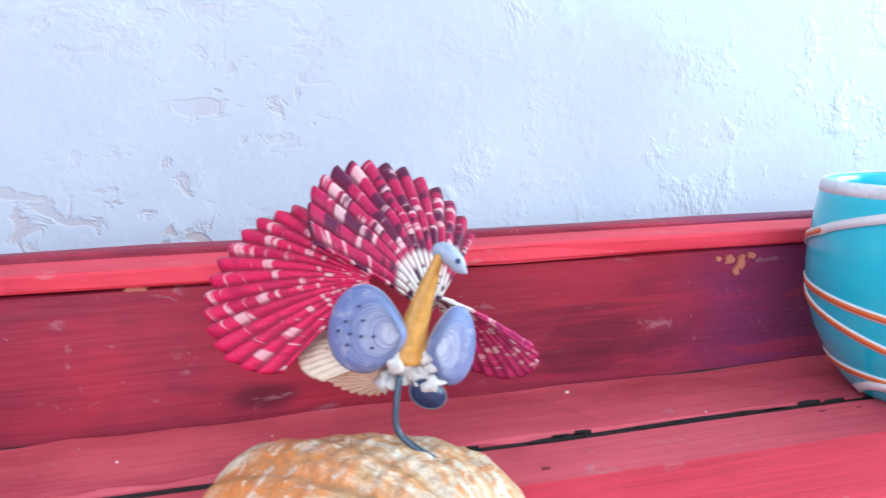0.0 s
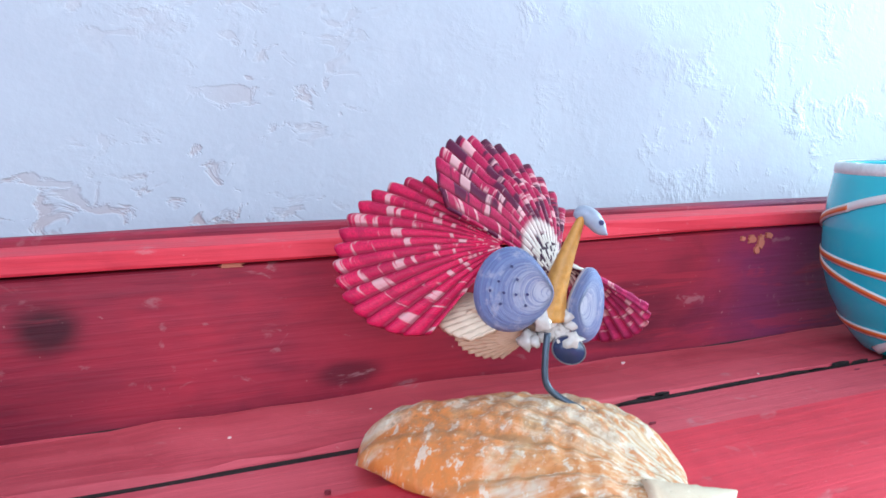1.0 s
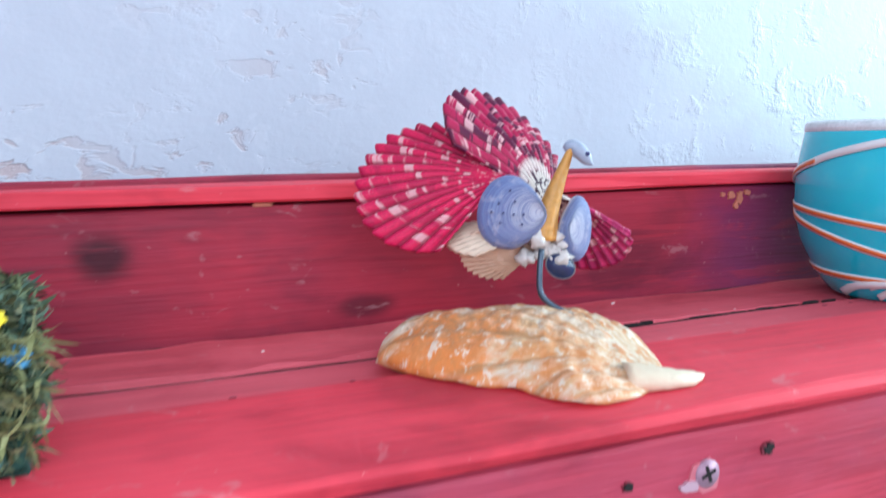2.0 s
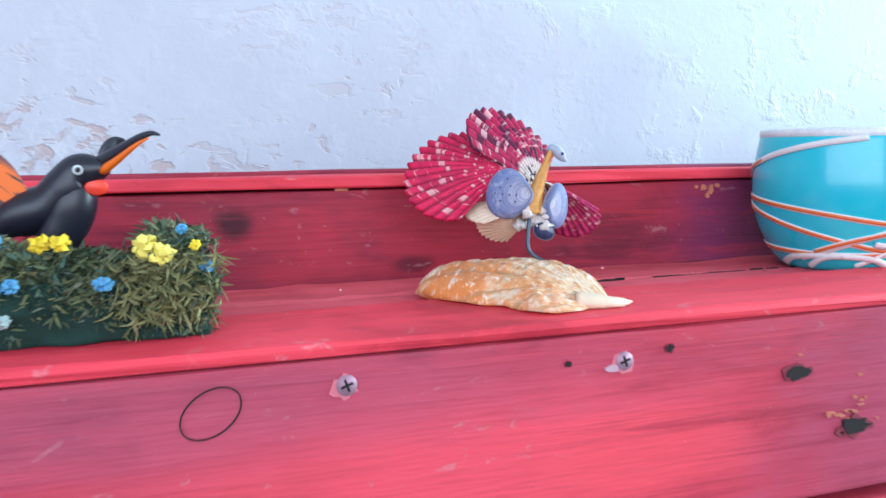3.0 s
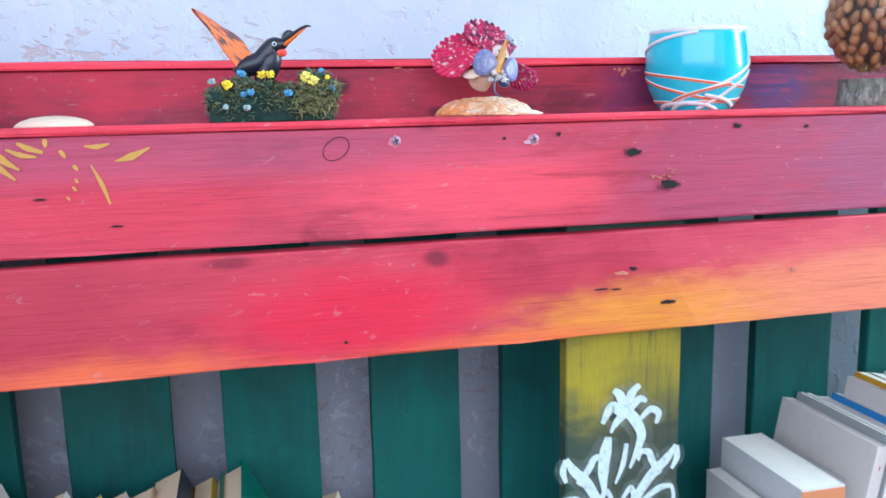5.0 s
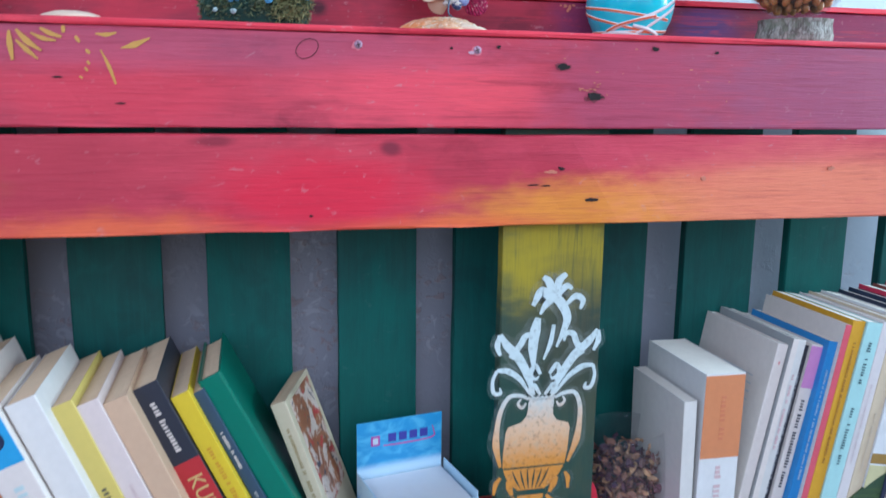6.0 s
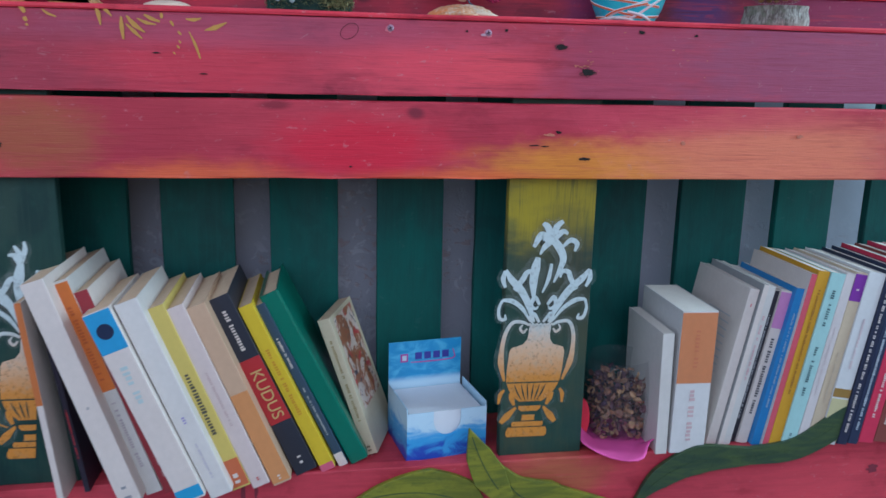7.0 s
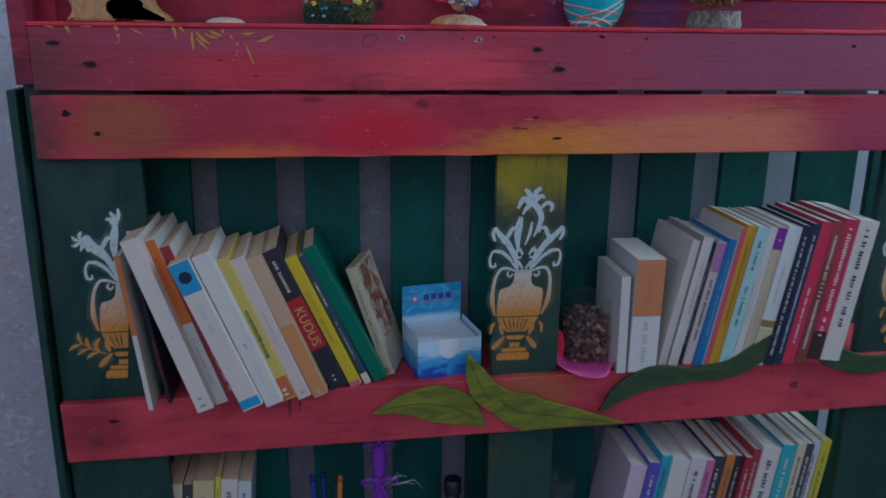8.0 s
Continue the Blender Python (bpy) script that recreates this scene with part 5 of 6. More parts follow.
GX, GY, GZ = 0.2475, 0.0850, 1.4020
PROFILE = [(0.0345, 0.0), (0.0375, 0.0012), (0.0425, 0.006), (0.0480, 0.013), (0.0530, 0.021), (0.0562, 0.030), (0.0575, 0.039), (0.0572, 0.048), (0.0558, 0.057), (0.0540, 0.065), (0.0528, 0.0705)]
glass = thing("candle_glass", pose(GX, GY, GZ), "turquoise glass tumbler with white and orange bands", "glass")
PROFILE = [(r * 0.785, z * 1.03) for r, z in PROFILE]
inner = [(r - 0.003, z) for r, z in reversed(PROFILE)]
inner[-1] = (0.024, 0.004)
part("body", lathe(PROFILE + [(0.0400, 0.0736)] + inner, 72), glass_mat(), glass, "", True)
band_white = plain("band_white", (0.66, 0.62, 0.62), 0.4, 0.15, 300.0)
band_orange = plain("band_orange", (0.62, 0.13, 0.03), 0.4, 0.2, 300.0)


def glass_radius(z):
    for (r0, z0), (r1, z1) in zip(PROFILE, PROFILE[1:]):
        if z0 <= z <= z1:
            return r0 + (r1 - r0) * (z - z0) / (z1 - z0)
    return PROFILE[-1][0]


def glass_band(pts, width, out, material, name):
    """A painted line on the glass through (degrees from the front, height)."""
    line = bezier([(a / 1000, 0, z) for a, z in pts], 12)
    bm = bmesh.new()
    rows = []
    for i, p in enumerate(line):
        d = (line[min(i + 1, len(line) - 1)] - line[max(i - 1, 0)])
        d = Vector((d.x * 1000 * math.pi / 180 * 0.044, 0, d.z)).normalized()
        row = []
        for s in (1, -1):
            z = min(0.0700, max(0.0003, p.z + s * d.x * width / 2))
            a = radians(p.x * 1000) - s * d.z * width / 2 / 0.044
            r = glass_radius(z) + out
            row += [bm.verts.new((r * math.sin(a), -r * math.cos(a), z)), bm.verts.new(((r - 0.001) * math.sin(a), -(r - 0.001) * math.cos(a), z))]
        rows.append(row)
    for a, b in zip(rows, rows[1:]):
        for i, j in ((0, 2), (2, 3), (3, 1), (1, 0)):
            bm.faces.new((a[i], a[j], b[j], b[i]))
    bm.faces.new((rows[0][0], rows[0][2], rows[0][3], rows[0][1]))
    bm.faces.new((rows[-1][0], rows[-1][2], rows[-1][3], rows[-1][1]))
    part(name, bm, material, glass, "", True)


BANDS = [
    ([(-150, 0.0385), (-110, 0.0365), (-63, 0.0318), (-20, 0.0265), (10, 0.0235), (40, 0.022)], 1),
    ([(-150, 0.036), (-110, 0.030), (-63, 0.0205), (-22, 0.0130), (10, 0.009)], 1),
    ([(-140, 0.0112), (-96, 0.0100), (-39, 0.0092), (21, 0.0102), (60, 0.012)], 1),
    ([(-75, 0.0065), (-55, 0.011), (-30, 0.0175), (5, 0.0265), (45, 0.041), (80, 0.05)], 0),
    ([(-62, 0.0105), (-38, 0.0165), (-10, 0.0215), (12, 0.025)], 1),
    ([(-30, 0.0030), (-5, 0.011), (20, 0.023), (50, 0.036)], 0),
    ([(-110, 0.0565), (-90, 0.061), (-60, 0.0660), (-30, 0.0690)], 0),
    ([(-180, 0.045), (-150, 0.048), (-125, 0.0535), (-105, 0.0575)], 1),
    ([(-100, 0.0020), (-80, 0.007), (-50, 0.0085), (-20, 0.0075), (5, 0.002)], 0),
    ([(-70, 0.002), (-55, 0.0075), (-40, 0.009)], 0), ([(-20, 0.0155), (10, 0.011), (35, 0.005)], 0)]
for i, (pts, core) in enumerate(BANDS):
    glass_band(pts, 0.0031, 0.0003 + 0.0001 * i, band_white, "white_band")
    if core:
        glass_band(pts, 0.0017, 0.0005 + 0.0001 * i, band_orange, "orange_band")
part("rim_band", lathe([(0.0418, 0.0696), (0.0421, 0.0698), (0.0418, 0.0729), (0.0405, 0.0741), (0.0398, 0.0729)], 72, False), plain("rim_dashes", (0.66, 0.68, 0.74), 0.4, 0.6, 700.0), glass, "white rim band", True)

# ---- bird in a mossy nest ----
def island_mat(name, colours, rough=0.7, spread=1.0):
    """Each loose piece takes one of a run of colours."""
    n = Nodes(name)
    g = n.put("ShaderNodeNewGeometry")
    r = n.put("ShaderNodeValToRGB")
    r.color_ramp.elements[0].color, r.color_ramp.elements[1].color = (*colours[0], 1), (*colours[-1], 1)
    for i, c in enumerate(colours[1:-1]):
        e = r.color_ramp.elements.new((i + 1) / (len(colours) - 1))
        e.color = (*c, 1)
    n.link(g.outputs["Random Per Island"], r.inputs[0])
    fine = n.noise(n.at(), 300.0, 3.0)
    c = n.mix(n.math("MULTIPLY", n.ramp(fine, 0.3, 0.7), 0.4), r.outputs[0], tuple(v * 0.4 for v in colours[0]))
    return n.done(c, rough)


def blades(spots, seed, length, width, up=0.3, twist=0.6):
    """Curled strips growing from spots (place, outward way): one mesh."""
    r3 = random.Random(seed)
    verts, faces = [], []
    for p, d in spots:
        d = (Vector(d) + Vector((r3.uniform(-1, 1), r3.uniform(-1, 1), r3.uniform(-0.7, 1) + up)) * 0.9).normalized()
        side = d.orthogonal().normalized()
        side.rotate(Matrix.Rotation(r3.uniform(0, 6.28), 3, d))
        curl = Vector((r3.uniform(-1, 1), r3.uniform(-1, 1), r3.uniform(-1, 0.6)))
        ln, w = r3.uniform(*length), r3.uniform(*width)
        base = len(verts)
        q = Vector(p)
        for k in range(4):
            ww = w * (0.6, 1.0, 0.8, 0.15)[k]
            verts += [tuple(q + side * ww), tuple(q - side * ww)]
            d = (d + curl * twist).normalized()
            q = q + d * ln / 3
        for k in range(3):
            a = base + 2 * k
            faces.append((a, a + 1, a + 3, a + 2))
    me = bpy.data.meshes.new("blades")
    me.from_pydata(verts, [], faces)
    bm = bmesh.new()
    bm.from_mesh(me)
    bpy.data.meshes.remove(me)
    return bm


NEST = (-0.176, -0.089, 0.024, 0.070, 1.4048, 1.4265)
nest = thing("moss_nest", pose(0, 0, 0), "mossy planter block with yellow and blue dried flowers", "planter")
core = box(*NEST)
bmesh.ops.subdivide_edges(core, edges=list(core.edges), cuts=15, use_grid_fill=True)
for v in core.verts:
    k = noise.noise(v.co * 90) + 0.5 * noise.noise(v.co * 260)
    v.co += Vector((v.co.x + 0.136, v.co.y - 0.047, 0)).normalized() * 0.0042 * k
    if v.co.z > 1.42:
        v.co.z += 0.004 * k
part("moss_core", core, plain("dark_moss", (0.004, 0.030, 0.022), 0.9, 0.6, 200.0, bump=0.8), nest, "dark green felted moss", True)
r4 = random.Random(12)
spots = []
for i in range(300):
    x = r4.uniform(NEST[0], NEST[1])
    if r4.random() < 0.42:
        c = Vector((x, r4.uniform(NEST[2] + 0.002, NEST[3] - 0.004), NEST[5] + 0.002 + 0.008 * noise.noise((x * 55, 0.5, 3)) + 0.003 * noise.noise((x * 70, i, 3)) + (0.007 if x > -0.108 else 0.0) + (0.005 if -0.162 < x < -0.150 else 0.0)))
    elif r4.random() < 0.75:
        c = Vector((x, NEST[2] + 0.003, NEST[4] + 0.003 + 0.021 * r4.random()))
    else:
        c = Vector((r4.choice((NEST[0] + 0.002, NEST[1] - 0.002)), r4.uniform(NEST[2], NEST[3]), r4.uniform(NEST[4] + 0.006, NEST[5])))
    c += Vector((c.x + 0.1325, 0, 0)).normalized() * 0.003 * noise.noise(c * 160) + Vector((0, -0.0035 * max(0.0, noise.noise(c * 120 + Vector((4, 0, 0)))), 0))
    if c.z < 1.4135 and c.x < -0.118 and r4.random() < 0.7:
        continue
    rad = r4.uniform(0.0025, 0.0068)
    for k in range(46):
        u = Vector((r4.gauss(0, 1), r4.gauss(0, 1), r4.gauss(0, 1))).normalized()
        if u.y < 0.6 and c.z + u.z * rad > NEST[4] + 0.001:
            spots.append((tuple(c + u * rad * 0.75), tuple(u)))
tagged(part("moss", blades(spots, 1, (0.0024, 0.0058), (0.00035, 0.0008), 0.3, 1.3), island_mat("moss_blades", [(0.02, 0.06, 0.035), (0.09, 0.12, 0.05), (0.17, 0.18, 0.07), (0.03, 0.09, 0.075), (0.22, 0.19, 0.08)]), nest, "curled olive moss"), kind="stuff")
pale = []
for i in range(520):
    x = r4.gauss(-0.103, 0.008)
    pale.append(((min(x, -0.086), NEST[2] - 0.001, r4.uniform(1.412, 1.434)), (0.3, -1, -0.2)))
tagged(part("moss", blades(pale, 2, (0.005, 0.010), (0.0003, 0.0008), -0.3, 1.0), island_mat("pale_moss", [(0.16, 0.16, 0.06), (0.28, 0.27, 0.11), (0.20, 0.19, 0.08)]), nest, "pale dry moss"), kind="stuff")


def blossom(p, size, material, seed, label):
    r5 = random.Random(seed)
    bm = bmesh.new()
    for i in range(11):
        b = bmesh.new()
        bmesh.ops.create_icosphere(b, subdivisions=1, radius=size * r5.uniform(0.28, 0.42))
        for v in b.verts:
            v.co *= 1 + 1.1 * noise.noise(v.co * 1100 + Vector((i, seed, 0)))
        a = 2 * math.pi * i / 7
        k = size * (0.55 if i < 7 else 0.2)
        b.transform(Matrix.Translation(Vector(p) + Vector((k * math.cos(a), -0.3 * size + r5.uniform(-0.3, 0.3) * size, k * 0.8 * math.sin(a)))))
        bm = joined(bm, b)
    part("blossom", bm, material, nest, label)


yel = plain("yellow_blossom", (0.72, 0.52, 0.02), 0.7, 0.3, 300.0)
cream_y = plain("pale_yellow_blossom", (0.74, 0.62, 0.12), 0.7, 0.25, 300.0)
blu = plain("blue_blossom", (0.08, 0.30, 0.52), 0.7, 0.5, 300.0)
grey_b = plain("grey_green_blossom", (0.28, 0.36, 0.36), 0.8, 0.4, 300.0)
for i, (x, y, z, s, m, lb) in enumerate((
        (-0.1395, 0.026, 1.4375, 0.0036, yel, "yellow blossom"), (-0.1335, 0.026, 1.4375, 0.0036, yel, "yellow blossom"), (-0.1640, 0.024, 1.4305, 0.0042, yel, "yellow blossom"),
        (-0.1085, 0.026, 1.4355, 0.0050, cream_y, "pale yellow blossom"), (-0.1030, 0.025, 1.4325, 0.0048, cream_y, "pale yellow blossom"), (-0.0925, 0.026, 1.4350, 0.0022, yel, "yellow blossom"),
        (-0.1215, 0.022, 1.4240, 0.0036, blu, "blue blossom"), (-0.1480, 0.022, 1.4250, 0.0032, blu, "blue blossom"), (-0.1530, 0.022, 1.4235, 0.0026, blu, "blue blossom"),
        (-0.1535, 0.030, 1.4385, 0.0034, blu, "blue blossom"), (-0.0890, 0.026, 1.4275, 0.0028, blu, "blue blossom"), (-0.0965, 0.030, 1.4400, 0.0024, blu, "blue blossom"), (-0.1745, 0.026, 1.4330, 0.0030, grey_b, "grey-green blossom"),
        (-0.1660, 0.022, 1.4150, 0.0026, grey_b, "grey-green blossom"), (-0.1510, 0.021, 1.4140, 0.0030, grey_b, "grey-green blossom"))):
    blossom((x, y - 0.0025, z + 0.001), s * 1.05, m, i, lb)

bird = thing("bird_figurine", pose(0, 0, 0), "glossy black bird figurine with orange wings in the moss", "figurine")
bird_black = plain("bird_black", (0.010, 0.010, 0.020), 0.36, 0.5, 90.0)
bird_orange = plain("bird_orange", (0.78, 0.14, 0.006), 0.4, 0.2, 200.0)
bird_red = plain("bird_red", (0.70, 0.04, 0.02), 0.4, 0.15, 200.0)
body = bezier([(-0.1570, 0.053, 1.4400), (-0.1520, 0.053, 1.4440), (-0.1455, 0.0525, 1.4465), (-0.1385, 0.0515, 1.4490), (-0.1325, 0.050, 1.4550), (-0.1285, 0.0485, 1.4600), (-0.1235, 0.046, 1.4612), (-0.1195, 0.044, 1.4618)], 6)
part("body", tube(body, [0.0040 + 0.0042 * math.sin(math.pi / 2 * min(1.0, i / 14)) if i < 24 else 0.0082 - 0.0056 * ((i - 24) / 18) ** 1.3 for i in range(len(body))], 20), bird_black, bird, "glossy black body", True)
chest = bezier([(-0.1290, 0.049, 1.4560), (-0.1310, 0.049, 1.4500), (-0.1335, 0.050, 1.4440), (-0.1370, 0.050, 1.4370), (-0.1400, 0.050, 1.4280)], 4)
part("breast", tube(chest, [0.0050 + 0.0032 * math.sin(math.pi * min(1.0, (i + 2) / 18)) for i in range(len(chest))], 18), bird_black, bird, "", True)


def feather_mat():
    n = Nodes("orange_wing_stripes")
    v = n.at((1, 1, 1), (0.150, 0, -1.4485))
    ways = []
    for way in ((-0.68, 0.0, 0.73), (0.73, 0.0, 0.68)):
        d = n.put("ShaderNodeVectorMath", operation="DOT_PRODUCT")
        d.inputs[1].default_value = way
        n.link(v, d.inputs[0])
        ways.append(d.outputs["Value"])
    fanned = n.math("DIVIDE", ways[1], n.math("SUBTRACT", 0.062, ways[0]))
    xy = n.put("ShaderNodeCombineXYZ")
    n.link(n.math("MULTIPLY", ways[0], 70.0), xy.inputs[0])
    n.link(n.math("MULTIPLY", fanned, 20.0), xy.inputs[1])
    stripes = n.noise(xy.outputs[0], 1.0, 2.0, 0.5, 0.5)
    c = n.mix(n.math("MULTIPLY", n.ramp(stripes, 0.52, 0.56), n.ramp(fanned, -0.10, -0.06)), (0.80, 0.14, 0.004), (0.075, 0.016, 0.014))
    c = n.mix(n.ramp(fanned, 0.15, 0.20), c, (0.10, 0.022, 0.020))
    return n.done(c, 0.32)


wing_line = [(-0.1440, 1.4510), (-0.1465, 1.4565), (-0.1500, 1.4630), (-0.1562, 1.4692), (-0.1652, 1.4745), (-0.1751, 1.4818), (-0.1846, 1.4874), (-0.1862, 1.4872), (-0.1842, 1.4835), (-0.1775, 1.4755), (-0.1708, 1.4660), (-0.1655, 1.4572), (-0.1600, 1.4492), (-0.1545, 1.4428), (-0.1500, 1.4440)]
wing_bm = slab([(p.x, p.z) for p in bezier([(x, 0, z) for x, z in wing_line + wing_line[:1]], 4)[:-1]], 0.0490, 0.0520, 0.0009)
part("wing", wing_bm, feather_mat(), bird, "orange wing with dark stripes")
crest = tube(bezier([(-0.1215, 0.052, 1.4625), (-0.1190, 0.053, 1.4680), (-0.1165, 0.054, 1.4705), (-0.1135, 0.054, 1.4715)], 4), [0.0026, 0.0029, 0.0031, 0.0032, 0.0032, 0.0031, 0.0030, 0.0028, 0.0025, 0.0021, 0.0016, 0.0010, 0.0004], 14, 0.5)
part("wing", crest, bird_black, bird, "raised far wing tip", True)
part("beak", tube(bezier([(-0.1215, 0.0455, 1.4640), (-0.1150, 0.040, 1.4678), (-0.1085, 0.034, 1.4718), (-0.1045, 0.0308, 1.4732), (-0.1018, 0.029, 1.4726)], 4), [0.0029 - 0.0025 * i / 16 for i in range(17)], 12, 0.7), bird_black, bird, "long dark upper beak", True)
part("beak", tube(bezier([(-0.1205, 0.0435, 1.4610), (-0.1150, 0.038, 1.4650), (-0.1095, 0.0325, 1.4693), (-0.1055, 0.029, 1.4716)], 5), [0.0024 - 0.0020 * i / 15 for i in range(16)], 12, 0.7), bird_orange, bird, "orange lower beak", True)
part("throat", moved(lathe([(0.0001, -0.0022), (0.0030, -0.0016), (0.0040, 0.0), (0.0033, 0.0010), (0.0001, 0.0016)], 18), look((-0.1232, 0.0440, 1.4550), (-0.116, 0.0, 1.452)) @ pose(0, 0, 0, 180, 0, 0) @ Matrix.Diagonal((1.0, 0.75, 0.45, 1))), bird_red, bird, "red throat patch", True)
eye_m = look((-0.1285, 0.0405, 1.4612), (-0.1250, 0.0, 1.4640)) @ pose(0, 0, 0, 180, 0, 0)
eye = part("eye", moved(lathe([(0.0001, -0.0012), (0.0017, -0.001), (0.0017, 0.0002), (0.0001, 0.0006)], 18), eye_m @ pose(0, 0, 0.0)), plain("eye_white", (0.6, 0.64, 0.68), 0.3), bird, "white ringed eye", True)
part("pupil", moved(lathe([(0.0001, 0.0), (0.0010, 0.0), (0.0009, 0.0007), (0.0001, 0.0009)], 14), eye_m), bird_black, eye, "", True)

# ---- jar of nuts on a log slice ----
def bark_mat():
    n = Nodes("grey_bark")
    a = n.noise(n.at((60, 60, 20)), 4.0, 5.0, 0.65, 0.8)
    b = n.noise(n.at(), 60.0, 4.0)
    c = n.mix(n.ramp(a, 0.35, 0.65), (0.10, 0.085, 0.07), (0.34, 0.33, 0.29))
    c = n.mix(n.math("MULTIPLY", n.ramp(b, 0.5, 0.65), 0.7), c, (0.14, 0.16, 0.11))
    n.bump(a, 0.8, 0.002)
    return n.done(c, 0.9)


JX, JY = 0.428, 0.062
log = lathe([(0.0385 + 0.0012 * math.sin(k), 0.0245 * k / 6) for k in range(7)], 40)
for v in log.verts:
    k = 1 + 0.05 * noise.noise((v.co.x * 60, v.co.y * 60, v.co.z * 25)) + 0.02 * noise.noise(v.co * 220)
    v.co.x *= k
    v.co.y *= k
ob = part("log_slice", moved(log, pose(JX, JY, 1.4048)), bark_mat())
tagged(ob, "weathered grey log slice with rough bark", "log")
clear = Nodes("clear_glass").done((0.10, 0.11, 0.12), 0.04, Alpha=0.10, Specular_IOR_Level=1.0)
jar = thing("nut_jar", pose(JX, JY, 1.4299), "round clear glass jar filled with brown nuts", "jar")
arc = [(max(0.001, 0.0570 * math.cos(radians(a))), 0.0540 + 0.0540 * math.sin(radians(a))) for a in range(-70, 56, 7)]
ob = part("bowl", lathe(arc + [(r - 0.0018, z) for r, z in reversed(arc)], 56), clear, jar, "clear round glass bowl", True)
ob.visible_shadow = False
nut_mats = [plain("nut_shell", c, 0.4, 0.3, 200.0) for c in ((0.42, 0.16, 0.045), (0.34, 0.12, 0.035), (0.50, 0.22, 0.07))]
nut_mesh = []
for i, m in enumerate(nut_mats):
    b = bmesh.new()
    bmesh.ops.create_icosphere(b, subdivisions=2, radius=0.0052)
    for v in b.verts:
        v.co.z *= 1.35
        v.co.x *= 0.9 - 0.25 * max(0, v.co.z / 0.007)
        v.co.y *= 0.78 - 0.2 * max(0, v.co.z / 0.007)
    o = part("nut", b, m, jar, "", True)
    nut_mesh.append(o.data)
    o.matrix_basis = pose(0, 0, 0.05 + 0.012 * i)
r6 = random.Random(5)
placed = []
tries = 0
while len(placed) < 270 and tries < 9000:
    tries += 1
    v = Vector((r6.gauss(0, 1), r6.gauss(0, 1), r6.uniform(-1.1, 0.75))).normalized()
    if v.z > 0.72 or v.z < -0.93:
        continue
    q = Vector((v.x * 0.0485, v.y * 0.0485, 0.054 + v.z * 0.0455))
    if any((q - w).length < 0.0088 for w in placed):
        continue
    placed.append(q)
    o = new("nut", nut_mesh[r6.randrange(3)])
    o.parent = jar
    o.matrix_basis = Matrix.Translation(q) @ Euler((r6.uniform(-0.6, 0.6), r6.uniform(-0.6, 0.6), math.atan2(v.y, v.x))).to_matrix().to_4x4()
# dark core inside the jar, the shade between the nuts put into its colour
part("shade_core", moved(lathe([(0.001, 0.012), (0.026, 0.016), (0.040, 0.032), (0.044, 0.054), (0.040, 0.076), (0.028, 0.09), (0.001, 0.092)], 30), pose(0, 0, 0)), plain("nut_shadow", (0.10, 0.045, 0.02), 0.9, 0.5, 200.0), jar, "", True)

# ---- carved figure and small shell on the top shelf ----
def wood_mat(name, a, b):
    n = Nodes(name)
    g = n.noise(n.at((30, 30, 8)), 5.0, 5.0, 0.6, 1.5)
    c = n.mix(n.ramp(g, 0.35, 0.65), a, b)
    n.bump(g, 0.15, 0.001)
    return n.done(c, 0.4)


fig = [(-0.487, 1.4049), (-0.462, 1.4049), (-0.452, 1.4049), (-0.4265, 1.4049), (-0.424, 1.413), (-0.430, 1.420), (-0.428, 1.428), (-0.410, 1.430), (-0.392, 1.429), (-0.394, 1.420), (-0.400, 1.411), (-0.398, 1.4049), (-0.357, 1.4049), (-0.360, 1.413), (-0.372, 1.422), (-0.378, 1.436), (-0.374, 1.456), (-0.388, 1.476), (-0.420, 1.484), (-0.452, 1.480), (-0.476, 1.466), (-0.484, 1.44), (-0.478, 1.42)]
smooth_fig = [(p.x, p.z) for p in bezier([(x, 0, z) for x, z in fig + fig[:1]], 4)[:-1]]
smooth_fig = [(x, max(z, 1.4048)) for x, z in smooth_fig]
ob = part("wooden_figure", slab(smooth_fig, 0.028, 0.064, 0.004), wood_mat("honey_wood", (0.50, 0.27, 0.10), (0.36, 0.17, 0.055)))
tagged(ob, "honey-coloured carved wooden animal figure standing on stout legs", "figurine")
mound = lathe([(0.026, 0.0), (0.0255, 0.0015), (0.022, 0.0038), (0.015, 0.0058), (0.006, 0.0068), (0.0005, 0.0070)], 40)
for v in mound.verts:
    a = math.atan2(v.co.y, v.co.x)
    v.co.z *= 1 + 0.10 * math.cos(16 * a)
    v.co.y *= 0.8
ob = part("flat_shell", moved(mound, pose(-0.283, 0.034, 1.4048)), cream_shell, None, "", True)
tagged(ob, "flat cream and peach shell lying on the red plank", "shell")

# ---- memo box ----
def wave_mat():
    n = Nodes("blue_wave_print")
    a = n.noise(n.at((14, 14, 30)), 2.2, 4.0, 0.6, 1.0)
    sep = n.put("ShaderNodeSeparateXYZ")
    n.link(n.coord.outputs["Object"], sep.inputs[0])
    z = n.math("ADD", sep.outputs["Z"], n.math("MULTIPLY", n.math("SUBTRACT", a, 0.5), 0.07))
    c = n.mix(n.ramp(z, 0.004, 0.022), (0.02, 0.07, 0.42), (0.05, 0.33, 0.66))
    c = n.mix(n.ramp(z, 0.026, 0.050), c, (0.50, 0.68, 0.80))
    c = n.mix(n.ramp(sep.outputs["Z"], 0.066, 0.078), c, n.mix(n.ramp(a, 0.4, 0.65), (0.03, 0.28, 0.56), (0.10, 0.44, 0.68)))
    return n.done(c, 0.35)


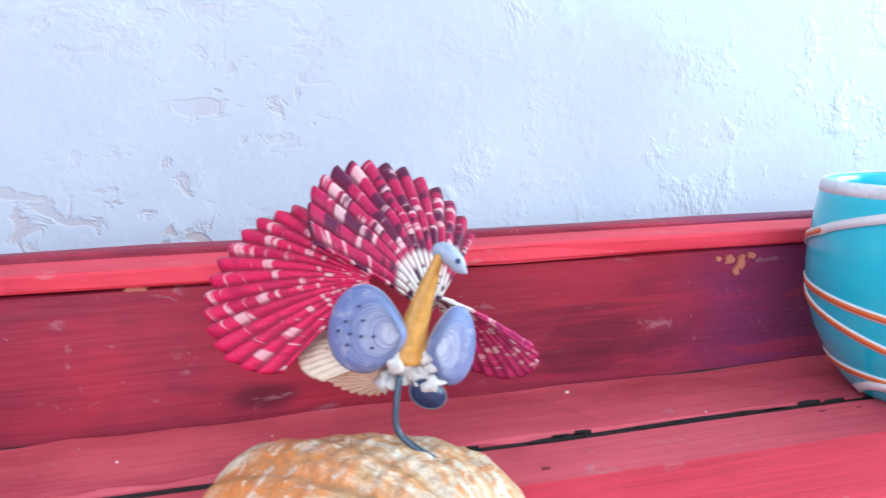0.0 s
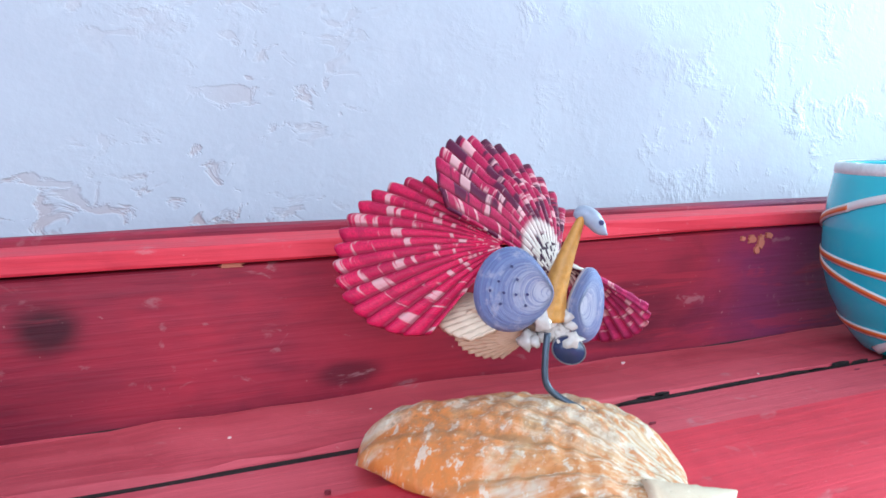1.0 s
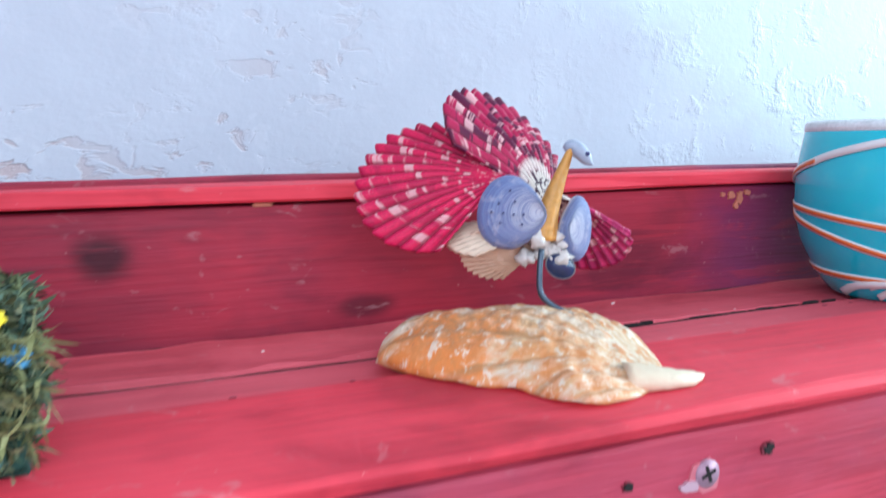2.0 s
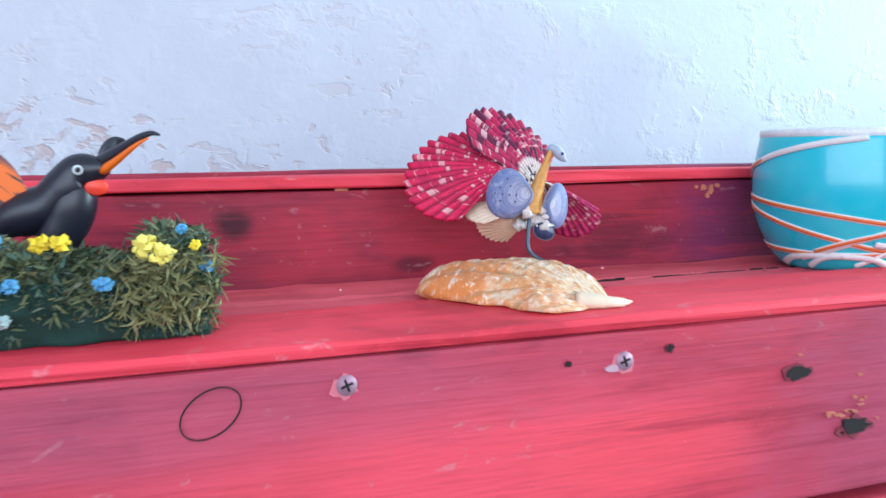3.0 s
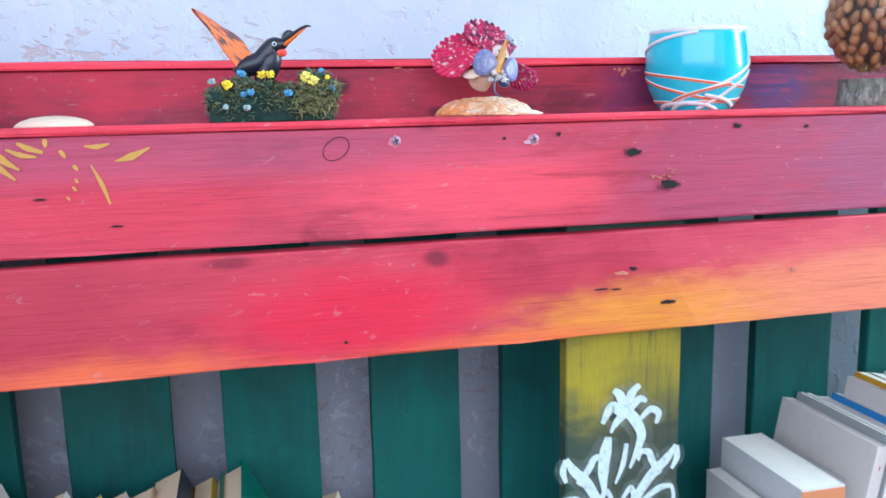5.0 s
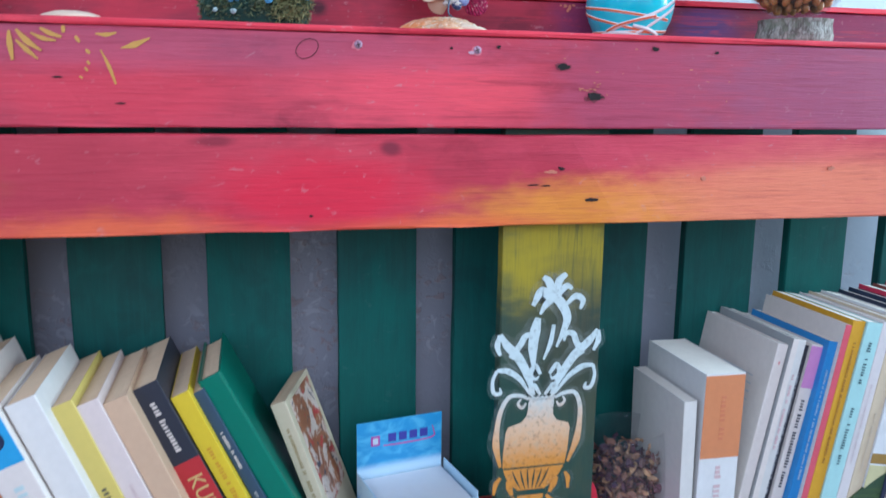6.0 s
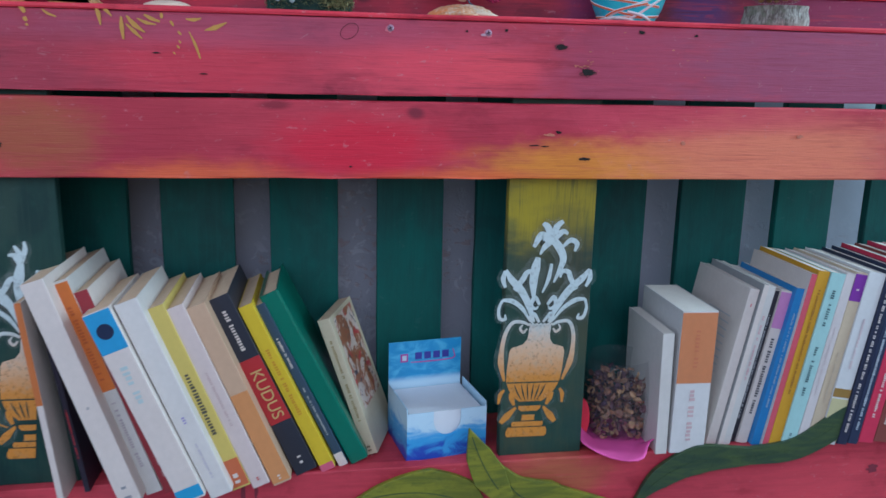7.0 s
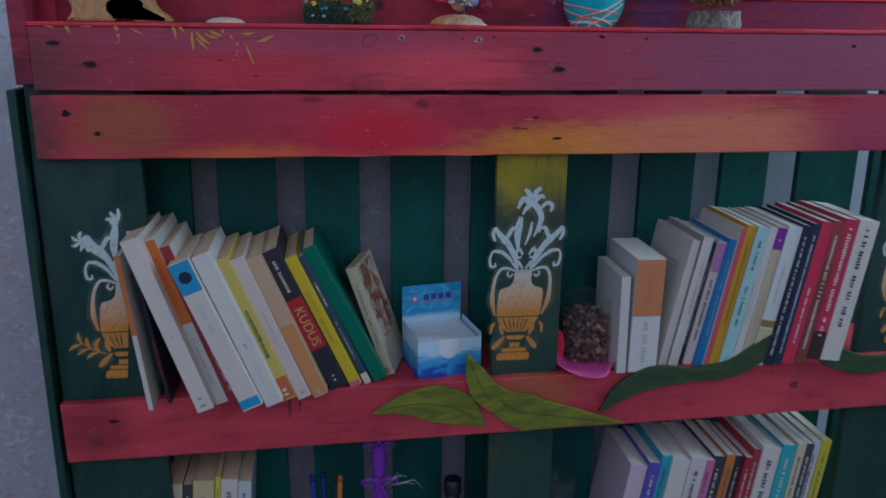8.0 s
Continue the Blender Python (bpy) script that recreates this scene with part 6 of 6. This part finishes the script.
sea = wave_mat()
card = plain("white_paper", (0.70, 0.72, 0.76), 0.7, 0.06, 120.0)
mw, md, mh = 0.104, 0.088, 0.062
mz = shelf_z(0.0)
memo = thing("memo_box", pose(-0.022, 0.014, mz, 0, 0, 10.5), "blue cardboard memo cube box with white note paper", "paper box")
notch = [(0.0, 0.0), (mw, 0.0), (mw, mh), (0.070, mh)] + [(0.052 + 0.018 * math.cos(a), mh - 0.012 - 0.020 * math.sin(a)) for a in [math.pi * k / 12 for k in range(13)]] + [(0.034, mh), (0.0, mh)]
part("front_wall", slab(notch, 0.0, 0.0012), sea, memo, "blue wave print with a round notch")
for x0, x1 in ((0.0, 0.0012), (mw - 0.0012, mw)):
    part("side_wall", box(x0, x1, 0.0014, md, 0.0, mh + 0.006), sea, memo)
part("bottom", box(0.0014, mw - 0.0014, 0.0014, md - 0.0002, 0.0, 0.001), card, memo)
part("header_card", box(0.0, mw - 0.004, md + 0.0002, md + 0.0016, 0.0, 0.124), sea, memo, "blue header card")
for x0, x1, z0, z1, col in ((0.016, 0.026, 0.096, 0.107, (0.45, 0.05, 0.30)), (0.018, 0.024, 0.098, 0.105, (0.6, 0.7, 0.8))):
    part("printed_mark", box(x0, x1, md - 0.0004 - (0.0003 if x0 > 0.017 else 0), md + 0.0003, z0, z1, 0.0), paper(col), memo)
part("printed_mark", stroke([(0.030, 0.095), (0.055, 0.0945), (0.088, 0.096), (0.090, 0.104), (0.088, 0.110)], (0.001, 0.0016, 0.0014, 0.0012, 0.0006), md), paper((0.55, 0.08, 0.30)), memo, "magenta swoosh")
for i in range(4):
    part("printed_mark", box(0.036 + i * 0.0125, 0.045 + i * 0.0125, md - 0.0005, md + 0.0003, 0.0985, 0.108), paper((0.05, 0.05, 0.30)), memo)
part("note_paper", box(0.004, mw - 0.006, 0.003, md - 0.003, 0.0012, 0.0606, 0.0006), card, memo, "stack of white note paper")

# ---- potpourri glass on pink tissue ----
PX, PY = 0.257, 0.062
pz = shelf_z(PX)
tissue = bmesh.new()
rows = []
for j in range(13):
    s = j / 12
    row = []
    for i in range(48):
        a = 2 * math.pi * i / 48
        k = 1 + 0.14 * math.sin(3 * a + 1) + 0.08 * math.sin(7 * a)
        row.append(tissue.verts.new((0.070 * s * k * math.cos(a), 0.074 * s * k * math.sin(a), 0.0008 + (0.014 * max(0, s - 0.62) / 0.38 + 0.006 * max(0, s - 0.5) * math.sin(9 * a + 4 * s)) * (1 + 0.6 * math.sin(2 * a + 2)))))
    rows.append(row)
for a, b in zip(rows[1:], rows[2:]):
    for i in range(48):
        tissue.faces.new((a[i], a[(i + 1) % 48], b[(i + 1) % 48], b[i]))
ob = part("pink_tissue", tissue, plain("pink_tissue", (0.80, 0.10, 0.36), 0.7, 0.2, 60.0, bump=0.4), None, "", True)
for v in ob.data.vertices:
    v.co.z = max(v.co.z, 0.0006)
ob.matrix_world = pose(PX + 0.001, PY - 0.010, pz)
so = ob.modifiers.new("thick", "SOLIDIFY")
so.thickness = 0.0008
tagged(ob, "crumpled bright pink tissue under the potpourri glass", "tissue paper")
tissue_red = slab([(0.012 * math.cos(a), 0.028 + 0.028 * math.sin(a)) for a in [2 * math.pi * k / 28 for k in range(28)]], 0.0, 0.006, 0.002)
ob = part("red_ornament", moved(tissue_red, pose(0.2075, 0.042, pz + 0.003)), plain("red_felt", (0.70, 0.03, 0.06), 0.8, 0.2, 300.0))
tagged(ob, "rounded red felt ornament beside the potpourri glass", "ornament")
cup = thing("potpourri_glass", pose(PX + 0.004, PY, pz + 0.0022), "clear glass of dried flower potpourri", "glass")
cp = [(0.030, 0.0), (0.039, 0.006), (0.0455, 0.022), (0.0480, 0.045), (0.0460, 0.075), (0.0420, 0.098), (0.0405, 0.108)]
ob = part("glass_wall", lathe(cp + [(r - 0.0015, max(z, 0.003)) for r, z in reversed(cp)], 48), clear, cup, "clear glass", True)
ob.visible_shadow = False
r7 = random.Random(9)
petals = bmesh.new()
for i in range(430):
    b = bmesh.new()
    ln, wd = r7.uniform(0.006, 0.013), r7.uniform(0.003, 0.006)
    g = [[b.verts.new((wd * sx * math.sin(math.pi * (0.12 + 0.8 * k / 4)), ln * (k / 4 - 0.5), 0.0022 * sx * sx + 0.002 * math.sin(k * 0.9 + i))) for sx in (-1, 0, 1)] for k in range(5)]
    for p, q in zip(g, g[1:]):
        for k in (0, 1):
            b.faces.new((p[k], p[k + 1], q[k + 1], q[k]))
    z = r7.uniform(0.006, 0.080)
    rad = 0.039 * math.sqrt(r7.random())
    a = r7.uniform(0, 6.28)
    b.transform(Matrix.Translation((rad * math.cos(a), rad * math.sin(a), z)) @ Euler((r7.uniform(0, 6.28), r7.uniform(0, 6.28), r7.uniform(0, 6.28))).to_matrix().to_4x4())
    me = bpy.data.meshes.new("t")
    b.to_mesh(me)
    petals.from_mesh(me)
    b.free()
    bpy.data.meshes.remove(me)
tagged(part("petals", petals, island_mat("dried_petals", [(0.10, 0.03, 0.06), (0.44, 0.20, 0.09), (0.14, 0.05, 0.07), (0.58, 0.33, 0.16), (0.05, 0.025, 0.06), (0.16, 0.06, 0.06)]), cup, "dried flower petals"), kind="stuff")

# ---- wooden leaf cut-outs on the shelf edge ----
def leaf_mat(name, light, dark):
    n = Nodes(name)
    a = n.noise(n.at((8, 8, 40)), 2.0, 4.0, 0.6, 1.0)
    b = n.noise(n.at(), 160.0, 4.0)
    c = n.mix(n.ramp(a, 0.35, 0.65), light, dark)
    c = n.mix(n.math("MULTIPLY", n.ramp(b, 0.55, 0.75), 0.35), c, tuple(v * 0.4 for v in dark))
    n.bump(b, 0.3, 0.001)
    return n.done(c, 0.55)


olive = leaf_mat("olive_leaf_paint", (0.22, 0.22, 0.015), (0.11, 0.13, 0.012))
deep = leaf_mat("deep_green_leaf_paint", (0.05, 0.085, 0.025), (0.02, 0.05, 0.025))


def blade_leaf(name, spine, widths, material, label, y, vein=True):
    """A flat wooden leaf along spine (x, z), half widths above and below at each point."""
    line = bezier([(x, 0, z) for x, z in spine], 8)
    up, dn = [], []
    for i, p in enumerate(line):
        f = i / (len(line) - 1) * (len(widths) - 1)
        k = min(int(f), len(widths) - 2)
        w = widths[k] + (widths[k + 1] - widths[k]) * (f - k)
        d = (line[min(i + 1, len(line) - 1)] - line[max(i - 1, 0)]).normalized()
        up.append((p.x - d.z * w, p.z + d.x * w))
        dn.append((p.x + d.z * w, p.z - d.x * w))
    e = thing(name, pose(0, 0, 0), label, "leaf ornament", "painted leaves on the shelf edge")
    part("blade", slab(up + dn[::-1], y, y + 0.006, 0.0012), material, e)
    if vein:
        part("vein", stroke([(p.x, p.z) for p in line[2:-2:3]], 0.0012, y - 0.0001, 3), deep, e)


blade_leaf("wooden_leaf", [(-0.093, 0.831), (-0.050, 0.842), (0.000, 0.842), (0.045, 0.828), (0.080, 0.800)], (0.001, 0.015, 0.031, 0.028, 0.004), olive, "olive green wooden leaf cut-out with a pointed tip", -0.0075)
blade_leaf("wooden_leaf", [(0.0505, 0.926), (0.063, 0.892), (0.078, 0.862), (0.100, 0.830)], (0.0008, 0.016, 0.021, 0.010), olive, "small upright olive green wooden leaf", -0.0150)
blade_leaf("wooden_leaf", [(0.088, 0.876), (0.112, 0.838), (0.150, 0.820), (0.215, 0.809), (0.306, 0.793)], (0.002, 0.024, 0.031, 0.017, 0.001), olive, "long olive wooden leaf with a dark edge", -0.0110)
blade_leaf("wooden_vine", [(0.268, 0.813), (0.300, 0.845), (0.350, 0.868), (0.420, 0.870), (0.485, 0.879), (0.555, 0.917), (0.61, 0.916), (0.67, 0.885), (0.73, 0.872), (0.81, 0.885)], (0.002, 0.015, 0.020, 0.012, 0.016, 0.021, 0.019, 0.018, 0.016, 0.010), deep, "dark green wavy wooden vine cut-out", -0.0085)

# ---- small things on the lower shelf ----
def pen(x, y, z, h, lean, col, label):
    e = thing("pen", pose(x, y, z, 4, lean, 0), label, "pen", "pens in the holder")
    part("barrel", lathe([(0.0042, 0.0), (0.0042, h - 0.012), (0.0036, h - 0.010)], 14), paper(col, 0.3), e, "", True)
    part("cap", lathe([(0.0045, h - 0.0098), (0.0045, h - 0.002), (0.003, h)], 14), paper(tuple(0.6 * c for c in col), 0.3), e, "", True)


hold = lathe([(0.034, 0.0), (0.036, 0.003), (0.036, 0.11), (0.0335, 0.11), (0.0335, 0.006), (0.001, 0.005)], 36, False)
ob = part("pen_holder", moved(hold, pose(-0.165, 0.075, 0.4805)), plain("dark_holder", (0.03, 0.04, 0.06), 0.4), None, "", True)
tagged(ob, "dark round pen holder on the lower shelf", "pen holder")
for x, y, h, ln, col, lb in ((-0.180, 0.07, 0.232, -3, (0.02, 0.04, 0.30), "blue felt pen in the holder"), (-0.170, 0.085, 0.226, -1, (0.02, 0.03, 0.22), "dark blue felt pen in the holder"), (-0.152, 0.07, 0.228, 2, (0.70, 0.22, 0.04), "orange felt pen in the holder"), (-0.160, 0.09, 0.21, 3, (0.05, 0.05, 0.06), "black felt pen in the holder")):
    pen(x, y, 0.487, h - 0.024, ln, col, lb)
purple = plain("purple_ribbon", (0.22, 0.03, 0.42), 0.35, 0.25, 120.0)
dec = thing("ribbon_ornament", pose(-0.081, 0.06, 0.4805), "purple ribbon-tied candle ornament with a bow", "ornament")
part("stick", lathe([(0.022, 0.0), (0.024, 0.01), (0.012, 0.03), (0.010, 0.20), (0.013, 0.24), (0.008, 0.272), (0.002, 0.285)], 22), purple, dec, "slim purple body", True)
for s in (-1, 1):
    part("bow_loop", tube(bezier([(0, -0.012, 0.262), (s * 0.014, -0.016, 0.272), (s * 0.026, -0.014, 0.266), (s * 0.016, -0.012, 0.258), (0, -0.012, 0.262)], 6), 0.0024, 8, 0.5), purple, dec, "", True)
    part("bow_loop", tube(bezier([(0, -0.012, 0.200), (s * 0.016, -0.018, 0.208), (s * 0.03, -0.014, 0.200), (s * 0.018, -0.012, 0.192), (0, -0.012, 0.200)], 6), 0.0028, 8, 0.5), purple, dec, "", True)
    part("bow_tail", tube(bezier([(0, -0.013, 0.200), (s * 0.010, -0.018, 0.175), (s * 0.018, -0.015, 0.150)], 6), 0.0024, 8, 0.4), purple, dec, "", True)
part("silver_spray", joined(*[tube([(0.004 * k, -0.014, 0.19), (0.02 + 0.012 * k, -0.02, 0.205 + 0.008 * math.sin(k * 2)), (0.03 + 0.014 * k, -0.018, 0.20 + 0.016 * math.cos(k))], 0.0009, 6) for k in range(4)]), plain("silver_wire", (0.5, 0.5, 0.55), 0.3, metal=0.9), dec, "silver wire spray", True)
for x, y, h, lb in ((0.225, 0.06, 0.185, "clear drinking glass on the lower shelf"), (0.042, 0.055, 0.192, "dark bottle with a round cap on the lower shelf")):
    clear_it = "clear" in lb
    e = thing("drinking_glass" if clear_it else "bottle", pose(x, y, 0.4805), lb, "glass" if clear_it else "bottle")
    if clear_it:
        w = [(0.026, 0.0), (0.030, 0.1), (0.033, h)]
        o = part("glass_wall", lathe(w + [(r - 0.0016, max(z, 0.004)) for r, z in reversed(w)], 36), clear, e, "", True)
        o.visible_shadow = False
    else:
        part("body", lathe([(0.022, 0.0), (0.024, 0.01), (0.024, 0.12), (0.012, 0.15), (0.011, 0.165)], 30), bird_black, e, "", True)
        part("cap", lathe([(0.0145, 0.1652), (0.0150, 0.168), (0.0145, 0.190), (0.012, h)], 30), bird_black, e, "", True)
